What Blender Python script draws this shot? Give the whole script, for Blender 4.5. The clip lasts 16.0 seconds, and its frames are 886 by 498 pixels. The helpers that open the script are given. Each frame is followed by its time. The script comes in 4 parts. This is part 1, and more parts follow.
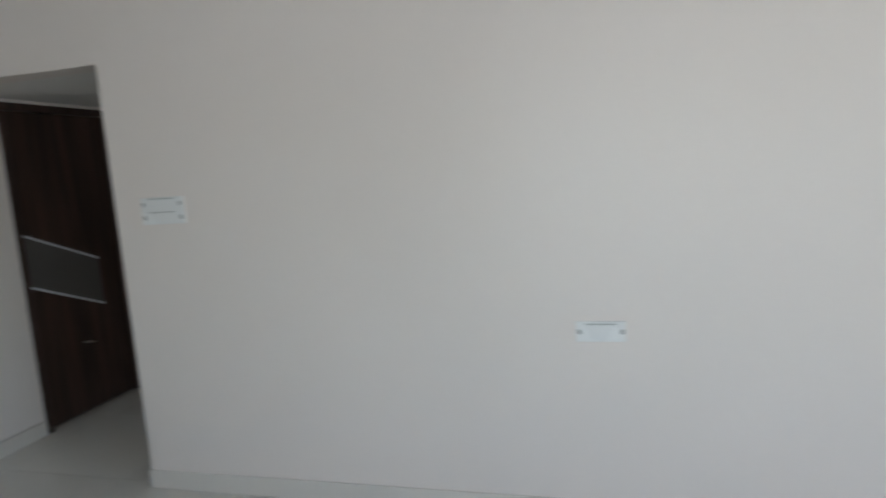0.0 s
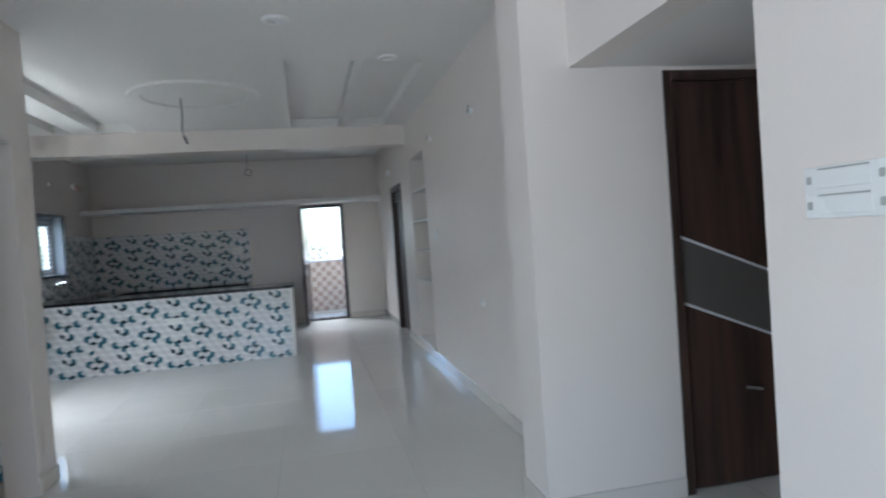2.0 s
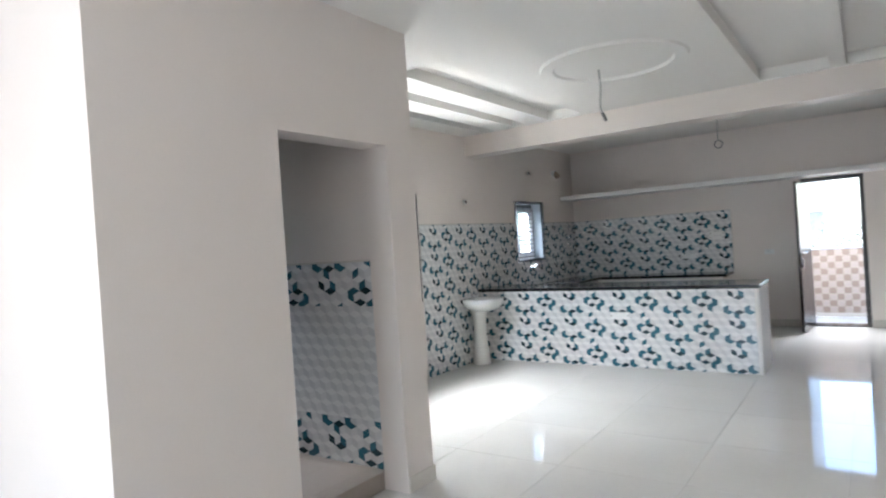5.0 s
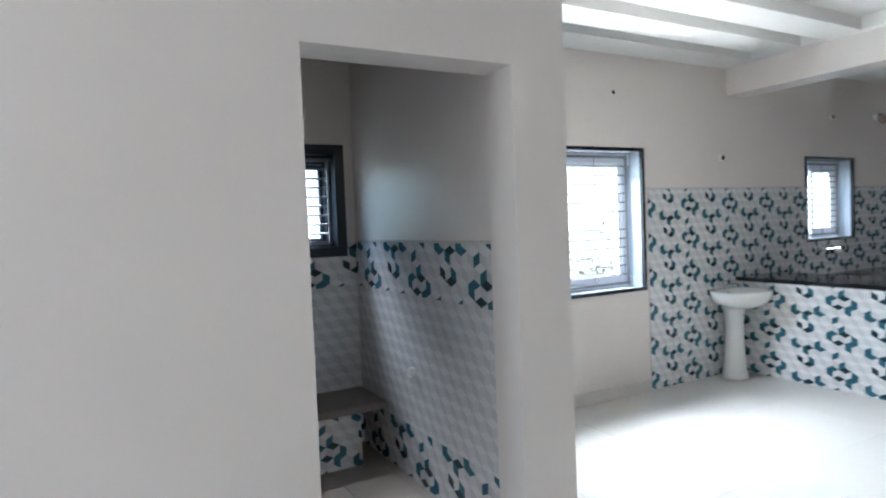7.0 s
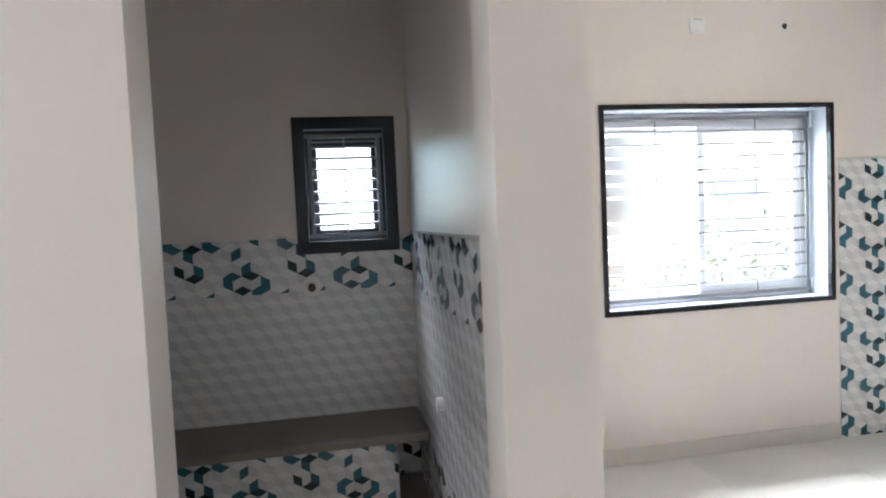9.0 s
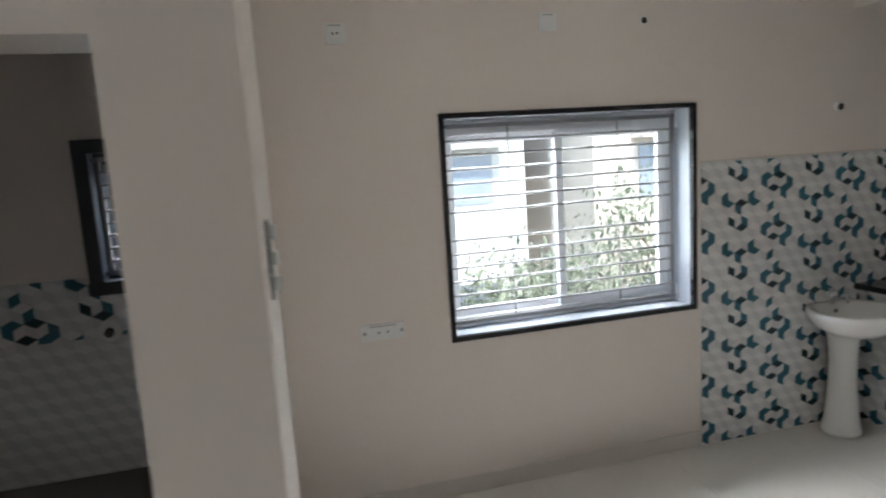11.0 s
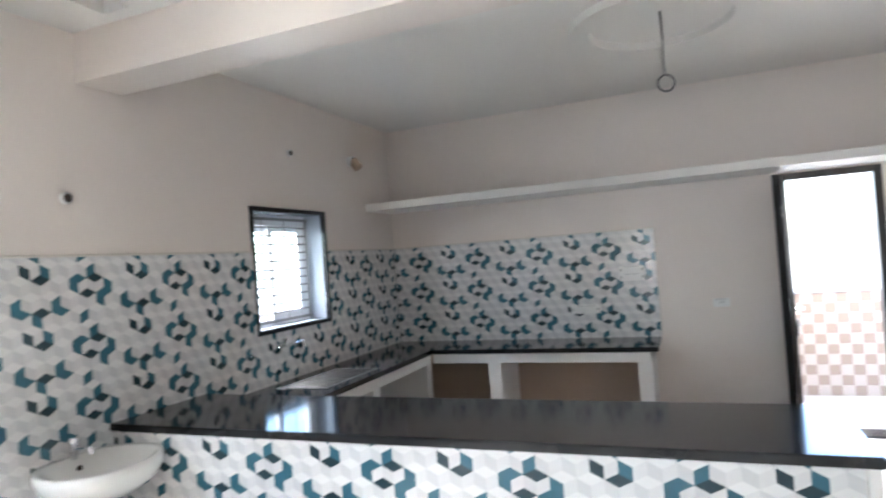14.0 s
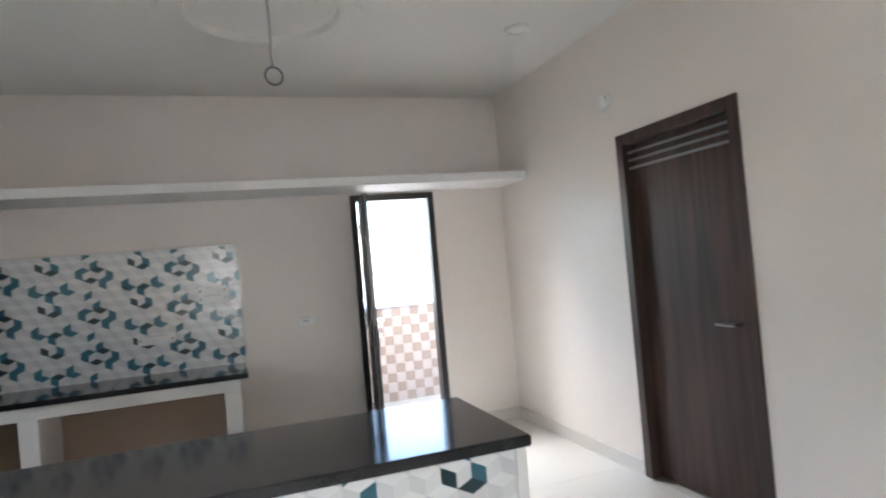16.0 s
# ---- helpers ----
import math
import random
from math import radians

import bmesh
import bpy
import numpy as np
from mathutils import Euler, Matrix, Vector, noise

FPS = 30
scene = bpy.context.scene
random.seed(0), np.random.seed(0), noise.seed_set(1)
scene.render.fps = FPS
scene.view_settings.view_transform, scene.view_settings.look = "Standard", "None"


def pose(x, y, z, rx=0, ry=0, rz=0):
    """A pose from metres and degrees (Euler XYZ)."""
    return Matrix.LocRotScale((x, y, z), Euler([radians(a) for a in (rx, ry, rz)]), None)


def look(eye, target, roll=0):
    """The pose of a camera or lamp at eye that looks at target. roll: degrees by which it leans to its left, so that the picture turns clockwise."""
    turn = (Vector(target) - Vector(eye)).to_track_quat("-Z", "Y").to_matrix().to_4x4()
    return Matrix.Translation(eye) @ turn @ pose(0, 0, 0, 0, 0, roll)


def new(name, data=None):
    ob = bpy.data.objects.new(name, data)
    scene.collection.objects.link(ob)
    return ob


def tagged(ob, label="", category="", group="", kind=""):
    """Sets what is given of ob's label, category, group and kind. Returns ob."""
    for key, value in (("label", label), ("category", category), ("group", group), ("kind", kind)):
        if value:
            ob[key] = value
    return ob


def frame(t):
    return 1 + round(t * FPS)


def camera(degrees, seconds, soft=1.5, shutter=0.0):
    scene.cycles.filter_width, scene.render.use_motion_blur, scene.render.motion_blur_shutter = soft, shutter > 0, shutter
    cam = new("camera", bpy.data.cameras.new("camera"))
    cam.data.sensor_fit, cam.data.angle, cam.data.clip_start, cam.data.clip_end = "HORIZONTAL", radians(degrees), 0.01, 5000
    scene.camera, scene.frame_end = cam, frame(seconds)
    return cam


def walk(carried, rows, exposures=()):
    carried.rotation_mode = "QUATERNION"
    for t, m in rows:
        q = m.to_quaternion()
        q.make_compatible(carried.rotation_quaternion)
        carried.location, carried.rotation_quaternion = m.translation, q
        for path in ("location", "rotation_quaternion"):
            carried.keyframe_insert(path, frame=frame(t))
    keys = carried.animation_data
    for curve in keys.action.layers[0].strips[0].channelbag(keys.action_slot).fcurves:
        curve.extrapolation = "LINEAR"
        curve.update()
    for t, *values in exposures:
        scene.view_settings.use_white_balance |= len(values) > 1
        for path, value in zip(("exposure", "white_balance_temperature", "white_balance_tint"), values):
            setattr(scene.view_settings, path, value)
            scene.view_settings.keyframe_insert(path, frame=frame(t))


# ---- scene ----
cam = camera(71.7, 16.0, soft=2.0, shutter=0.3)
PATH = [
    (0, (-2.586, -12.179, 1.568), (-75.05, -7.68, -3.97)),
    (0.1, (-2.566, -12.120, 1.564), (-70.88, -7.18, -4.21)),
    (0.2, (-2.541, -12.061, 1.560), (-66.93, -6.52, -4.48)),
    (0.3, (-2.512, -12.002, 1.555), (-62.97, -5.92, -4.60)),
    (0.5, (-2.436, -11.890, 1.538), (-55.37, -4.85, -4.88)),
    (1.0, (-2.263, -11.543, 1.490), (-42.25, -3.53, -4.58)),
    (1.5, (-1.954, -11.454, 1.424), (-29.01, -1.92, -2.97)),
    (2.0, (-1.331, -11.356, 1.409), (-12.38, -1.36, -3.99)),
    (2.5, (-1.144, -11.203, 1.423), (-0.14, -0.65, -3.86)),
    (3.0, (-0.872, -11.105, 1.460), (9.55, -0.06, -4.16)),
    (3.5, (-0.716, -10.912, 1.416), (16.41, 0.10, -4.13)),
    (4.0, (-0.557, -10.662, 1.464), (21.81, -0.29, -3.98)),
    (4.5, (-0.555, -10.373, 1.480), (27.85, -0.29, -4.41)),
    (5.0, (-0.640, -10.101, 1.498), (34.80, -0.31, -3.86)),
    (7.5, (-1.199, -8.240, 1.525), (71.08, -3.12, -3.22)),
    (8.0, (-1.353, -7.905, 1.499), (79.74, -3.19, -3.83)),
    (8.5, (-1.451, -7.736, 1.453), (79.79, -2.52, -2.96)),
    (10.8, (-1.768, -7.039, 1.862), (76.86, -8.20, -3.13)),
    (10.9, (-1.745, -6.978, 1.861), (76.31, -8.32, -3.83)),
    (11.0, (-1.724, -6.902, 1.857), (75.50, -8.14, -3.66)),
    (11.2, (-1.707, -6.719, 1.840), (73.60, -7.70, -2.58)),
    (11.5, (-1.689, -6.481, 1.817), (70.04, -7.07, -2.19)),
    (12.0, (-1.730, -6.135, 1.800), (64.74, -6.18, -2.89)),
    (12.5, (-1.895, -5.929, 1.711), (56.56, -4.24, -3.79)),
    (13.0, (-2.040, -5.916, 1.596), (42.37, -2.09, -2.70)),
    (13.5, (-2.071, -5.723, 1.554), (31.72, 0.22, -4.58)),
    (14.0, (-2.058, -5.586, 1.601), (21.91, 1.11, -4.16)),
    (14.5, (-2.355, -5.435, 1.618), (8.43, 2.02, -2.86)),
    (15.0, (-2.240, -5.230, 1.599), (0.10, 2.64, -3.12)),
    (15.5, (-2.349, -5.091, 1.538), (-9.52, 2.10, -3.44)),
    (16.0, (-2.416, -5.131, 1.474), (-19.37, 1.19, -4.96)),
]


def aim(yaw, pitch, lean):
    """Turn of a camera that looks along +y at yaw 0."""
    return Matrix.Rotation(radians(yaw), 4, "Z") @ Matrix.Rotation(radians(90 + pitch), 4, "X") @ Matrix.Rotation(radians(lean), 4, "Z")


# seconds, stops, kelvin, tint
EXPOSURES = [(0.0, 2.2, 6000, 5), (0.3, 2.4, 5950, 5), (0.5, 2.85, 5850, 5), (1.0, 3.4, 5850, 6), (1.5, 3.85, 5900, 7), (2.0, 3.05, 5500, 6), (2.5, 3.3, 5600, 6),
             (3.0, 3.5, 5800, 8), (3.5, 3.5, 5750, 8), (4.0, 4.0, 5850, 8), (5.0, 3.9, 5900, 9), (7.5, 4.0, 5500, 7), (8.0, 4.3, 5800, 9), (8.5, 4.4, 5950, 11),
             (10.9, 3.05, 6250, 10), (11.5, 2.9, 6250, 10), (12.0, 3.15, 6550, 12), (12.5, 3.45, 6750, 12), (13.0, 4.0, 6050, 12), (13.5, 4.35, 6000, 11), (14.0, 4.5, 6000, 11),
             (14.5, 4.8, 6000, 11), (15.0, 4.3, 6300, 11), (15.5, 4.05, 6400, 11), (16.0, 4.15, 6150, 10)]
walk(cam, [(t, Matrix.Translation(eye) @ aim(*turn)) for t, eye, turn in PATH], EXPOSURES)

# ---------------------------------------------------------------- light
SUN_EL, SUN_AZ = 55.0, 96.0          # height, and bearing from +y towards +x
world = bpy.data.worlds.new("sky")
scene.world = world
world.use_nodes = True
wn = world.node_tree.nodes
sky = wn.new("ShaderNodeTexSky")
sky.sky_type = "NISHITA"
sky.sun_disc = False
sky.sun_elevation, sky.sun_rotation = radians(SUN_EL), radians(SUN_AZ)
sky.dust_density = 1.6
world.node_tree.links.new(sky.outputs[0], wn["Background"].inputs[0])
wn["Background"].inputs[1].default_value = 0.11

sun = new("sun", bpy.data.lights.new("sun", "SUN"))
sun.data.energy, sun.data.angle, sun.data.color = 1.7, radians(0.6), (1.0, 0.95, 0.88)
sa, se = radians(SUN_AZ), radians(SUN_EL)
sun.matrix_world = look((20 * math.sin(sa) * math.cos(se), 20 * math.cos(sa) * math.cos(se), 20 * math.sin(se)), (0, 0, 0))


def opening_light(name, eye, target, wide, high, watts, colour=(0.93, 0.96, 1.0)):
    """An area lamp in place of daylight at an opening."""
    lamp = new(name, bpy.data.lights.new(name, "AREA"))
    lamp.data.shape, lamp.data.size, lamp.data.size_y = "RECTANGLE", wide, high
    lamp.data.energy, lamp.data.color = watts, colour
    lamp.matrix_world = look(eye, target)
    return lamp


# added fill lamp behind the camera, set in an unseen opening
opening_light("fill_front", (-2.6, -15.32, 1.5), (-2.6, -5, 1.3), 2.4, 1.5, 4)
# sky above the window and door openings
opening_light("daylight_dining", (-5.95, -5.31, 2.55), (-2.2, -5.31, 0.9), 1.7, 0.9, 37, (1.0, 0.98, 0.955))
# added lamp hidden below the sill, imitates ground bounce on the ceiling
opening_light("bounce_fill_dining", (-6.0, -5.31, 0.05), (-1.8, -5.31, 2.2), 2.2, 0.6, 30, (1.0, 0.96, 0.90))
opening_light("daylight_kitchen", (-5.70, -1.72, 2.80), (-3.2, -1.72, 0.6), 1.0, 0.8, 27, (1.0, 0.98, 0.955))
opening_light("daylight_washroom", (-5.70, -7.52, 2.75), (-3.9, -7.52, 0.7), 0.7, 0.6, 29, (0.98, 0.98, 1.0))
# added fill lamp in an unseen side opening, brightens the near wall
opening_light("fill_side", (-4.98, -12.4, 1.5), (0, -12.4, 1.2), 1.8, 1.3, 7.5)
opening_light("daylight_balcony", (-1.04, 0.72, 2.58), (-1.04, -2.28, 1.8), 1.2, 0.45, 22, (1.0, 0.98, 0.96))

# ---------------------------------------------------------------- materials


def material(name, colour, rough=0.5, metal=0.0, vary=0.06, scale=6.0, fine=60.0, bump=0.02, spec=0.5, per_object=0.0, coat=0.0, rough_vary=0.08):
    """A surface with stains at one scale and grain at another."""
    m = bpy.data.materials.new(name)
    m.use_nodes = True
    n, ln = m.node_tree.nodes, m.node_tree.links
    b = n["Principled BSDF"]
    b.inputs["Roughness"].default_value = rough
    b.inputs["Metallic"].default_value = metal
    b.inputs["Specular IOR Level"].default_value = spec
    b.inputs["Coat Weight"].default_value = coat
    b.inputs["Coat Roughness"].default_value = 0.05
    geo = n.new("ShaderNodeNewGeometry")
    big, small = n.new("ShaderNodeTexNoise"), n.new("ShaderNodeTexNoise")
    big.inputs["Scale"].default_value, big.inputs["Detail"].default_value = scale * 0.25, 5
    small.inputs["Scale"].default_value, small.inputs["Detail"].default_value = fine, 3
    for tex in (big, small):
        ln.new(geo.outputs["Position"], tex.inputs["Vector"])
    mix = n.new("ShaderNodeMath")
    mix.operation = "MULTIPLY_ADD"
    ln.new(small.outputs[0], mix.inputs[0])
    mix.inputs[1].default_value = 0.35
    ln.new(big.outputs[0], mix.inputs[2])
    ramp = n.new("ShaderNodeMapRange")
    ramp.inputs["From Min"].default_value, ramp.inputs["From Max"].default_value = 0.35, 1.0
    ramp.inputs["To Min"].default_value, ramp.inputs["To Max"].default_value = 1 - vary, 1 + vary
    ln.new(mix.outputs[0], ramp.inputs["Value"])
    hsv = n.new("ShaderNodeHueSaturation")
    hsv.inputs["Color"].default_value = (*colour, 1)
    value = ramp.outputs[0]
    if per_object:
        info = n.new("ShaderNodeObjectInfo")
        r2 = n.new("ShaderNodeMapRange")
        r2.inputs["To Min"].default_value, r2.inputs["To Max"].default_value = 1 - per_object, 1 + per_object
        ln.new(info.outputs["Random"], r2.inputs["Value"])
        mul = n.new("ShaderNodeMath")
        mul.operation = "MULTIPLY"
        ln.new(ramp.outputs[0], mul.inputs[0])
        ln.new(r2.outputs[0], mul.inputs[1])
        value = mul.outputs[0]
    ln.new(value, hsv.inputs["Value"])
    ln.new(hsv.outputs[0], b.inputs["Base Color"])
    if rough_vary:
        rr = n.new("ShaderNodeMapRange")
        rr.inputs["From Min"].default_value, rr.inputs["From Max"].default_value = 0.3, 0.7
        rr.inputs["To Min"].default_value, rr.inputs["To Max"].default_value = rough * (1 - rough_vary * 2), rough * (1 + rough_vary * 2)
        ln.new(big.outputs[0], rr.inputs["Value"])
        ln.new(rr.outputs[0], b.inputs["Roughness"])
    if bump:
        bp = n.new("ShaderNodeBump")
        bp.inputs["Strength"].default_value, bp.inputs["Distance"].default_value = bump * 5, 0.004
        ln.new(small.outputs[0], bp.inputs["Height"])
        ln.new(bp.outputs[0], b.inputs["Normal"])
    return m


def wood(name, dark, light, rough=0.35, scale=(11.0, 11.0, 0.7)):
    """Veneer with long upright grain."""
    m = material(name, dark, rough, vary=0.1, bump=0.0, rough_vary=0.0)
    n, ln = m.node_tree.nodes, m.node_tree.links
    geo, b = n["Geometry"], n["Principled BSDF"]
    mp = n.new("ShaderNodeMapping")
    mp.inputs["Scale"].default_value = scale
    tex = n.new("ShaderNodeTexNoise")
    tex.inputs["Scale"].default_value, tex.inputs["Detail"].default_value, tex.inputs["Distortion"].default_value = 1.6, 2, 0.0
    ramp = n.new("ShaderNodeValToRGB")
    ramp.color_ramp.elements[0].position, ramp.color_ramp.elements[1].position = 0.35, 0.68
    ramp.color_ramp.elements[0].color, ramp.color_ramp.elements[1].color = (*dark, 1), (*light, 1)
    ln.new(geo.outputs["Position"], mp.inputs[0])
    ln.new(mp.outputs[0], tex.inputs["Vector"])
    ln.new(tex.outputs[0], ramp.inputs[0])
    ln.new(ramp.outputs[0], b.inputs["Base Color"])
    return m


def glass(name, tint=(0.9, 0.95, 0.95)):
    m = bpy.data.materials.new(name)
    m.use_nodes = True
    n, ln = m.node_tree.nodes, m.node_tree.links
    n.remove(n["Principled BSDF"])
    t, g, mx = n.new("ShaderNodeBsdfTransparent"), n.new("ShaderNodeBsdfGlossy"), n.new("ShaderNodeMixShader")
    t.inputs[0].default_value = (*tint, 1)
    g.inputs["Roughness"].default_value = 0.02
    mx.inputs[0].default_value = 0.07
    ln.new(t.outputs[0], mx.inputs[1])
    ln.new(g.outputs[0], mx.inputs[2])
    ln.new(mx.outputs[0], n["Material Output"].inputs["Surface"])
    return m


PAINT = material("cream_wall_paint", (0.80, 0.735, 0.68), 0.42, vary=0.035, scale=3, fine=90, bump=0.02)
PAINT_BROWN = material("bare_under_counter_plaster", (0.50, 0.38, 0.29), 0.7, vary=0.10, scale=5)
CEILING = material("white_ceiling_paint", (0.80, 0.78, 0.74), 0.6, vary=0.03, scale=2, bump=0.01)
TRIM_WHITE = material("white_gypsum_paint", (0.82, 0.80, 0.77), 0.5, vary=0.03)
FLOOR = material("cream_vitrified_tile", (0.72, 0.695, 0.645), 0.055, vary=0.05, scale=5, fine=25, bump=0.0, per_object=0.025, rough_vary=0.2)
GROUT = material("tile_grout", (0.50, 0.47, 0.42), 0.8)
SKIRT = material("cream_skirting_tile", (0.70, 0.66, 0.60), 0.15, vary=0.05, per_object=0.02, bump=0.0)
GRANITE = material("black_polished_granite", (0.018, 0.018, 0.02), 0.10, vary=0.5, scale=20, fine=220, bump=0.0)
GREY_STONE = material("grey_polished_stone_reveal", (0.33, 0.36, 0.40), 0.22, vary=0.10, scale=8, fine=80, bump=0.0)
DARK_FRAME = material("dark_stone_frame", (0.016, 0.022, 0.032), 0.42, vary=0.25, bump=0.005)
BROWN_DOOR = wood("dark_walnut_veneer", (0.034, 0.019, 0.013), (0.075, 0.041, 0.028), 0.5)
DOOR_FRAME = wood("dark_door_frame_wood", (0.030, 0.018, 0.013), (0.07, 0.04, 0.03), 0.4)
LEAF_PAINT = material("dark_gloss_door_laminate", (0.03, 0.022, 0.018), 0.22, vary=0.15, bump=0, rough_vary=0)
BLACK_FRAME = material("black_painted_steel", (0.025, 0.022, 0.022), 0.35, vary=0.15)
GREY_BAND = material("grey_laminate_band", (0.11, 0.10, 0.09), 0.35, vary=0.12)
STEEL = material("brushed_steel", (0.62, 0.62, 0.62), 0.25, metal=1.0, vary=0.05, bump=0.005)
CHROME = material("chrome", (0.8, 0.8, 0.82), 0.08, metal=1.0, vary=0.02, bump=0)
GRILLE = material("grey_painted_grille", (0.22, 0.22, 0.225), 0.4, vary=0.08)
SASH = material("white_window_profile", (0.72, 0.74, 0.77), 0.35, vary=0.04, bump=0.0)
GLASS = glass("window_glass")
PLASTIC = material("white_switch_plastic", (0.82, 0.82, 0.80), 0.3, vary=0.02, bump=0)
GREY_PLASTIC = material("grey_switch_plastic", (0.40, 0.40, 0.38), 0.45, vary=0.05, bump=0)
HOLE = material("dark_conduit_hole", (0.05, 0.035, 0.03), 0.9)
CERAMIC = material("white_glazed_ceramic", (0.80, 0.79, 0.76), 0.07, vary=0.03, bump=0)
WIRE = material("grey_cable", (0.16, 0.15, 0.15), 0.5)
T_WHITE = material("white_tile_glaze", (0.80, 0.80, 0.79), 0.16, vary=0.04, bump=0, per_object=0.02)
# duller copies of the white glaze, shading of the hexagon relief as colour
T_RELIEF_PALE = material("pale_relief_shade_glaze", (0.72, 0.72, 0.715), 0.16, vary=0.04, bump=0, per_object=0.02)
T_RELIEF_GREY = material("grey_relief_shade_glaze", (0.64, 0.645, 0.645), 0.16, vary=0.04, bump=0, per_object=0.02)
T_TEAL = material("teal_tile_glaze", (0.042, 0.14, 0.192), 0.16, vary=0.2, bump=0, per_object=0.08)
T_DARK = material("dark_teal_tile_glaze", (0.022, 0.05, 0.065), 0.16, vary=0.2, bump=0, per_object=0.08)
PARA_A = material("pale_parapet_tile", (0.31, 0.275, 0.25), 0.35, vary=0.04)
PARA_B = material("buff_parapet_tile", (0.20, 0.155, 0.13), 0.35, vary=0.06)
FACADE = material("pale_facade_plaster", (0.43, 0.42, 0.40), 0.8, vary=0.07)
FACADE_B = material("peach_facade_plaster", (0.46, 0.40, 0.34), 0.8, vary=0.07)
FACADE_WIN = material("facade_window_dark", (0.20, 0.22, 0.26), 0.3)
GROUND = material("dry_ground", (0.40, 0.37, 0.31), 0.95, vary=0.25, scale=1)
BARK = material("tree_bark", (0.14, 0.10, 0.07), 0.9, vary=0.2)
LEAF = material("green_leaf", (0.12, 0.13, 0.085), 0.6, vary=0.35, scale=9, bump=0)
SLAB = material("grey_bench_stone", (0.22, 0.19, 0.165), 0.45, vary=0.2, bump=0, rough_vary=0)
WASH_FLOOR = material("brown_washroom_floor_tile", (0.36, 0.31, 0.26), 0.35, vary=0.10, per_object=0.05, bump=0, rough_vary=0)

# ---------------------------------------------------------------- mesh helpers


def box(bm, x0, x1, y0, y1, z0, z1):
    bmesh.ops.create_cube(bm, size=1.0, matrix=Matrix.Translation(((x0 + x1) / 2, (y0 + y1) / 2, (z0 + z1) / 2)) @ Matrix.Diagonal((abs(x1 - x0), abs(y1 - y0), abs(z1 - z0), 1)))
    return bm


def soft_box(x0, x1, y0, y1, z0, z1, r=0.004, seg=1):
    bm = box(bmesh.new(), x0, x1, y0, y1, z0, z1)
    bmesh.ops.bevel(bm, geom=bm.edges[:], offset=r, segments=seg, affect="EDGES")
    return bm


def rod(bm, a, b, r, sides=10, r2=None):
    a, b = Vector(a), Vector(b)
    d = b - a
    m = Matrix.Translation((a + b) / 2) @ d.to_track_quat("Z", "Y").to_matrix().to_4x4()
    bmesh.ops.create_cone(bm, cap_ends=True, segments=sides, radius1=r, radius2=r if r2 is None else r2, depth=d.length, matrix=m)
    return bm


def lathe(bm, profile, centre, sides=32, squash=1.0):
    """Turns (radius, height) pairs round an upright axis."""
    rings = []
    for r, z in profile:
        rings.append([bm.verts.new((centre[0] + r * math.cos(2 * math.pi * k / sides), centre[1] + squash * r * math.sin(2 * math.pi * k / sides), centre[2] + z)) for k in range(sides)])
    for a, b in zip(rings, rings[1:]):
        for k in range(sides):
            bm.faces.new((a[k], a[(k + 1) % sides], b[(k + 1) % sides], b[k]))
    bm.faces.new(rings[0][::-1])
    bm.faces.new(rings[-1])
    return bm


def base_of(ob):
    v = Vector(ob.location)
    while ob.parent:
        ob = ob.parent
        v += ob.location
    return v


def part(name, bm, mat, parent=None, label="", smooth=False, kind=""):
    """One mesh object, from a bmesh in world places."""
    if parent is not None:
        bmesh.ops.translate(bm, verts=bm.verts, vec=-base_of(parent))
    bmesh.ops.recalc_face_normals(bm, faces=bm.faces)
    me = bpy.data.meshes.new(name)
    bm.to_mesh(me)
    bm.free()
    if smooth:
        me.polygons.foreach_set("use_smooth", [True] * len(me.polygons))
    for m in mat if isinstance(mat, (list, tuple)) else (mat,):
        me.materials.append(m)
    ob = new(name, me)
    if parent is not None:
        ob.parent = parent
    return tagged(ob, label, kind=kind)


def thing(name, place, label, category, group="", kind=""):
    ob = new(name)
    ob.location = place
    return tagged(ob, label, category, group, kind)


def structure(name, bm, mat, label, category):
    return tagged(part(name, bm, mat), label, category, kind="structure")


def pierced(axis, a0, a1, u0, u1, z0, z1, holes=()):
    """A wall from a0 to a1 thick (across x or y), with holes (u0, u1, z0, z1) right through it."""
    bm = bmesh.new()
    us = sorted({u0, u1, *(h[0] for h in holes), *(h[1] for h in holes)})
    zs = sorted({z0, z1, *(h[2] for h in holes), *(h[3] for h in holes)})
    verts = {}

    def v(a, u, z):
        key = (a, u, z)
        if key not in verts:
            verts[key] = bm.verts.new((a, u, z) if axis == "x" else (u, a, z))
        return verts[key]

    def solid(i, j):
        if not (0 <= i < len(us) - 1 and 0 <= j < len(zs) - 1):
            return False
        cu, cz = (us[i] + us[i + 1]) / 2, (zs[j] + zs[j + 1]) / 2
        return not any(h[0] < cu < h[1] and h[2] < cz < h[3] for h in holes)

    for i in range(len(us) - 1):
        for j in range(len(zs) - 1):
            if not solid(i, j):
                continue
            ua, ub, za, zb = us[i], us[i + 1], zs[j], zs[j + 1]
            for a in (a0, a1):
                bm.faces.new((v(a, ua, za), v(a, ub, za), v(a, ub, zb), v(a, ua, zb)))
            for di, dj, e in ((-1, 0, ((ua, za), (ua, zb))), (1, 0, ((ub, za), (ub, zb))), (0, -1, ((ua, za), (ub, za))), (0, 1, ((ua, zb), (ub, zb)))):
                if not solid(i + di, j + dj):
                    (p, q), (r, s) = e
                    bm.faces.new((v(a0, p, q), v(a1, p, q), v(a1, r, s), v(a0, r, s)))
    return bm


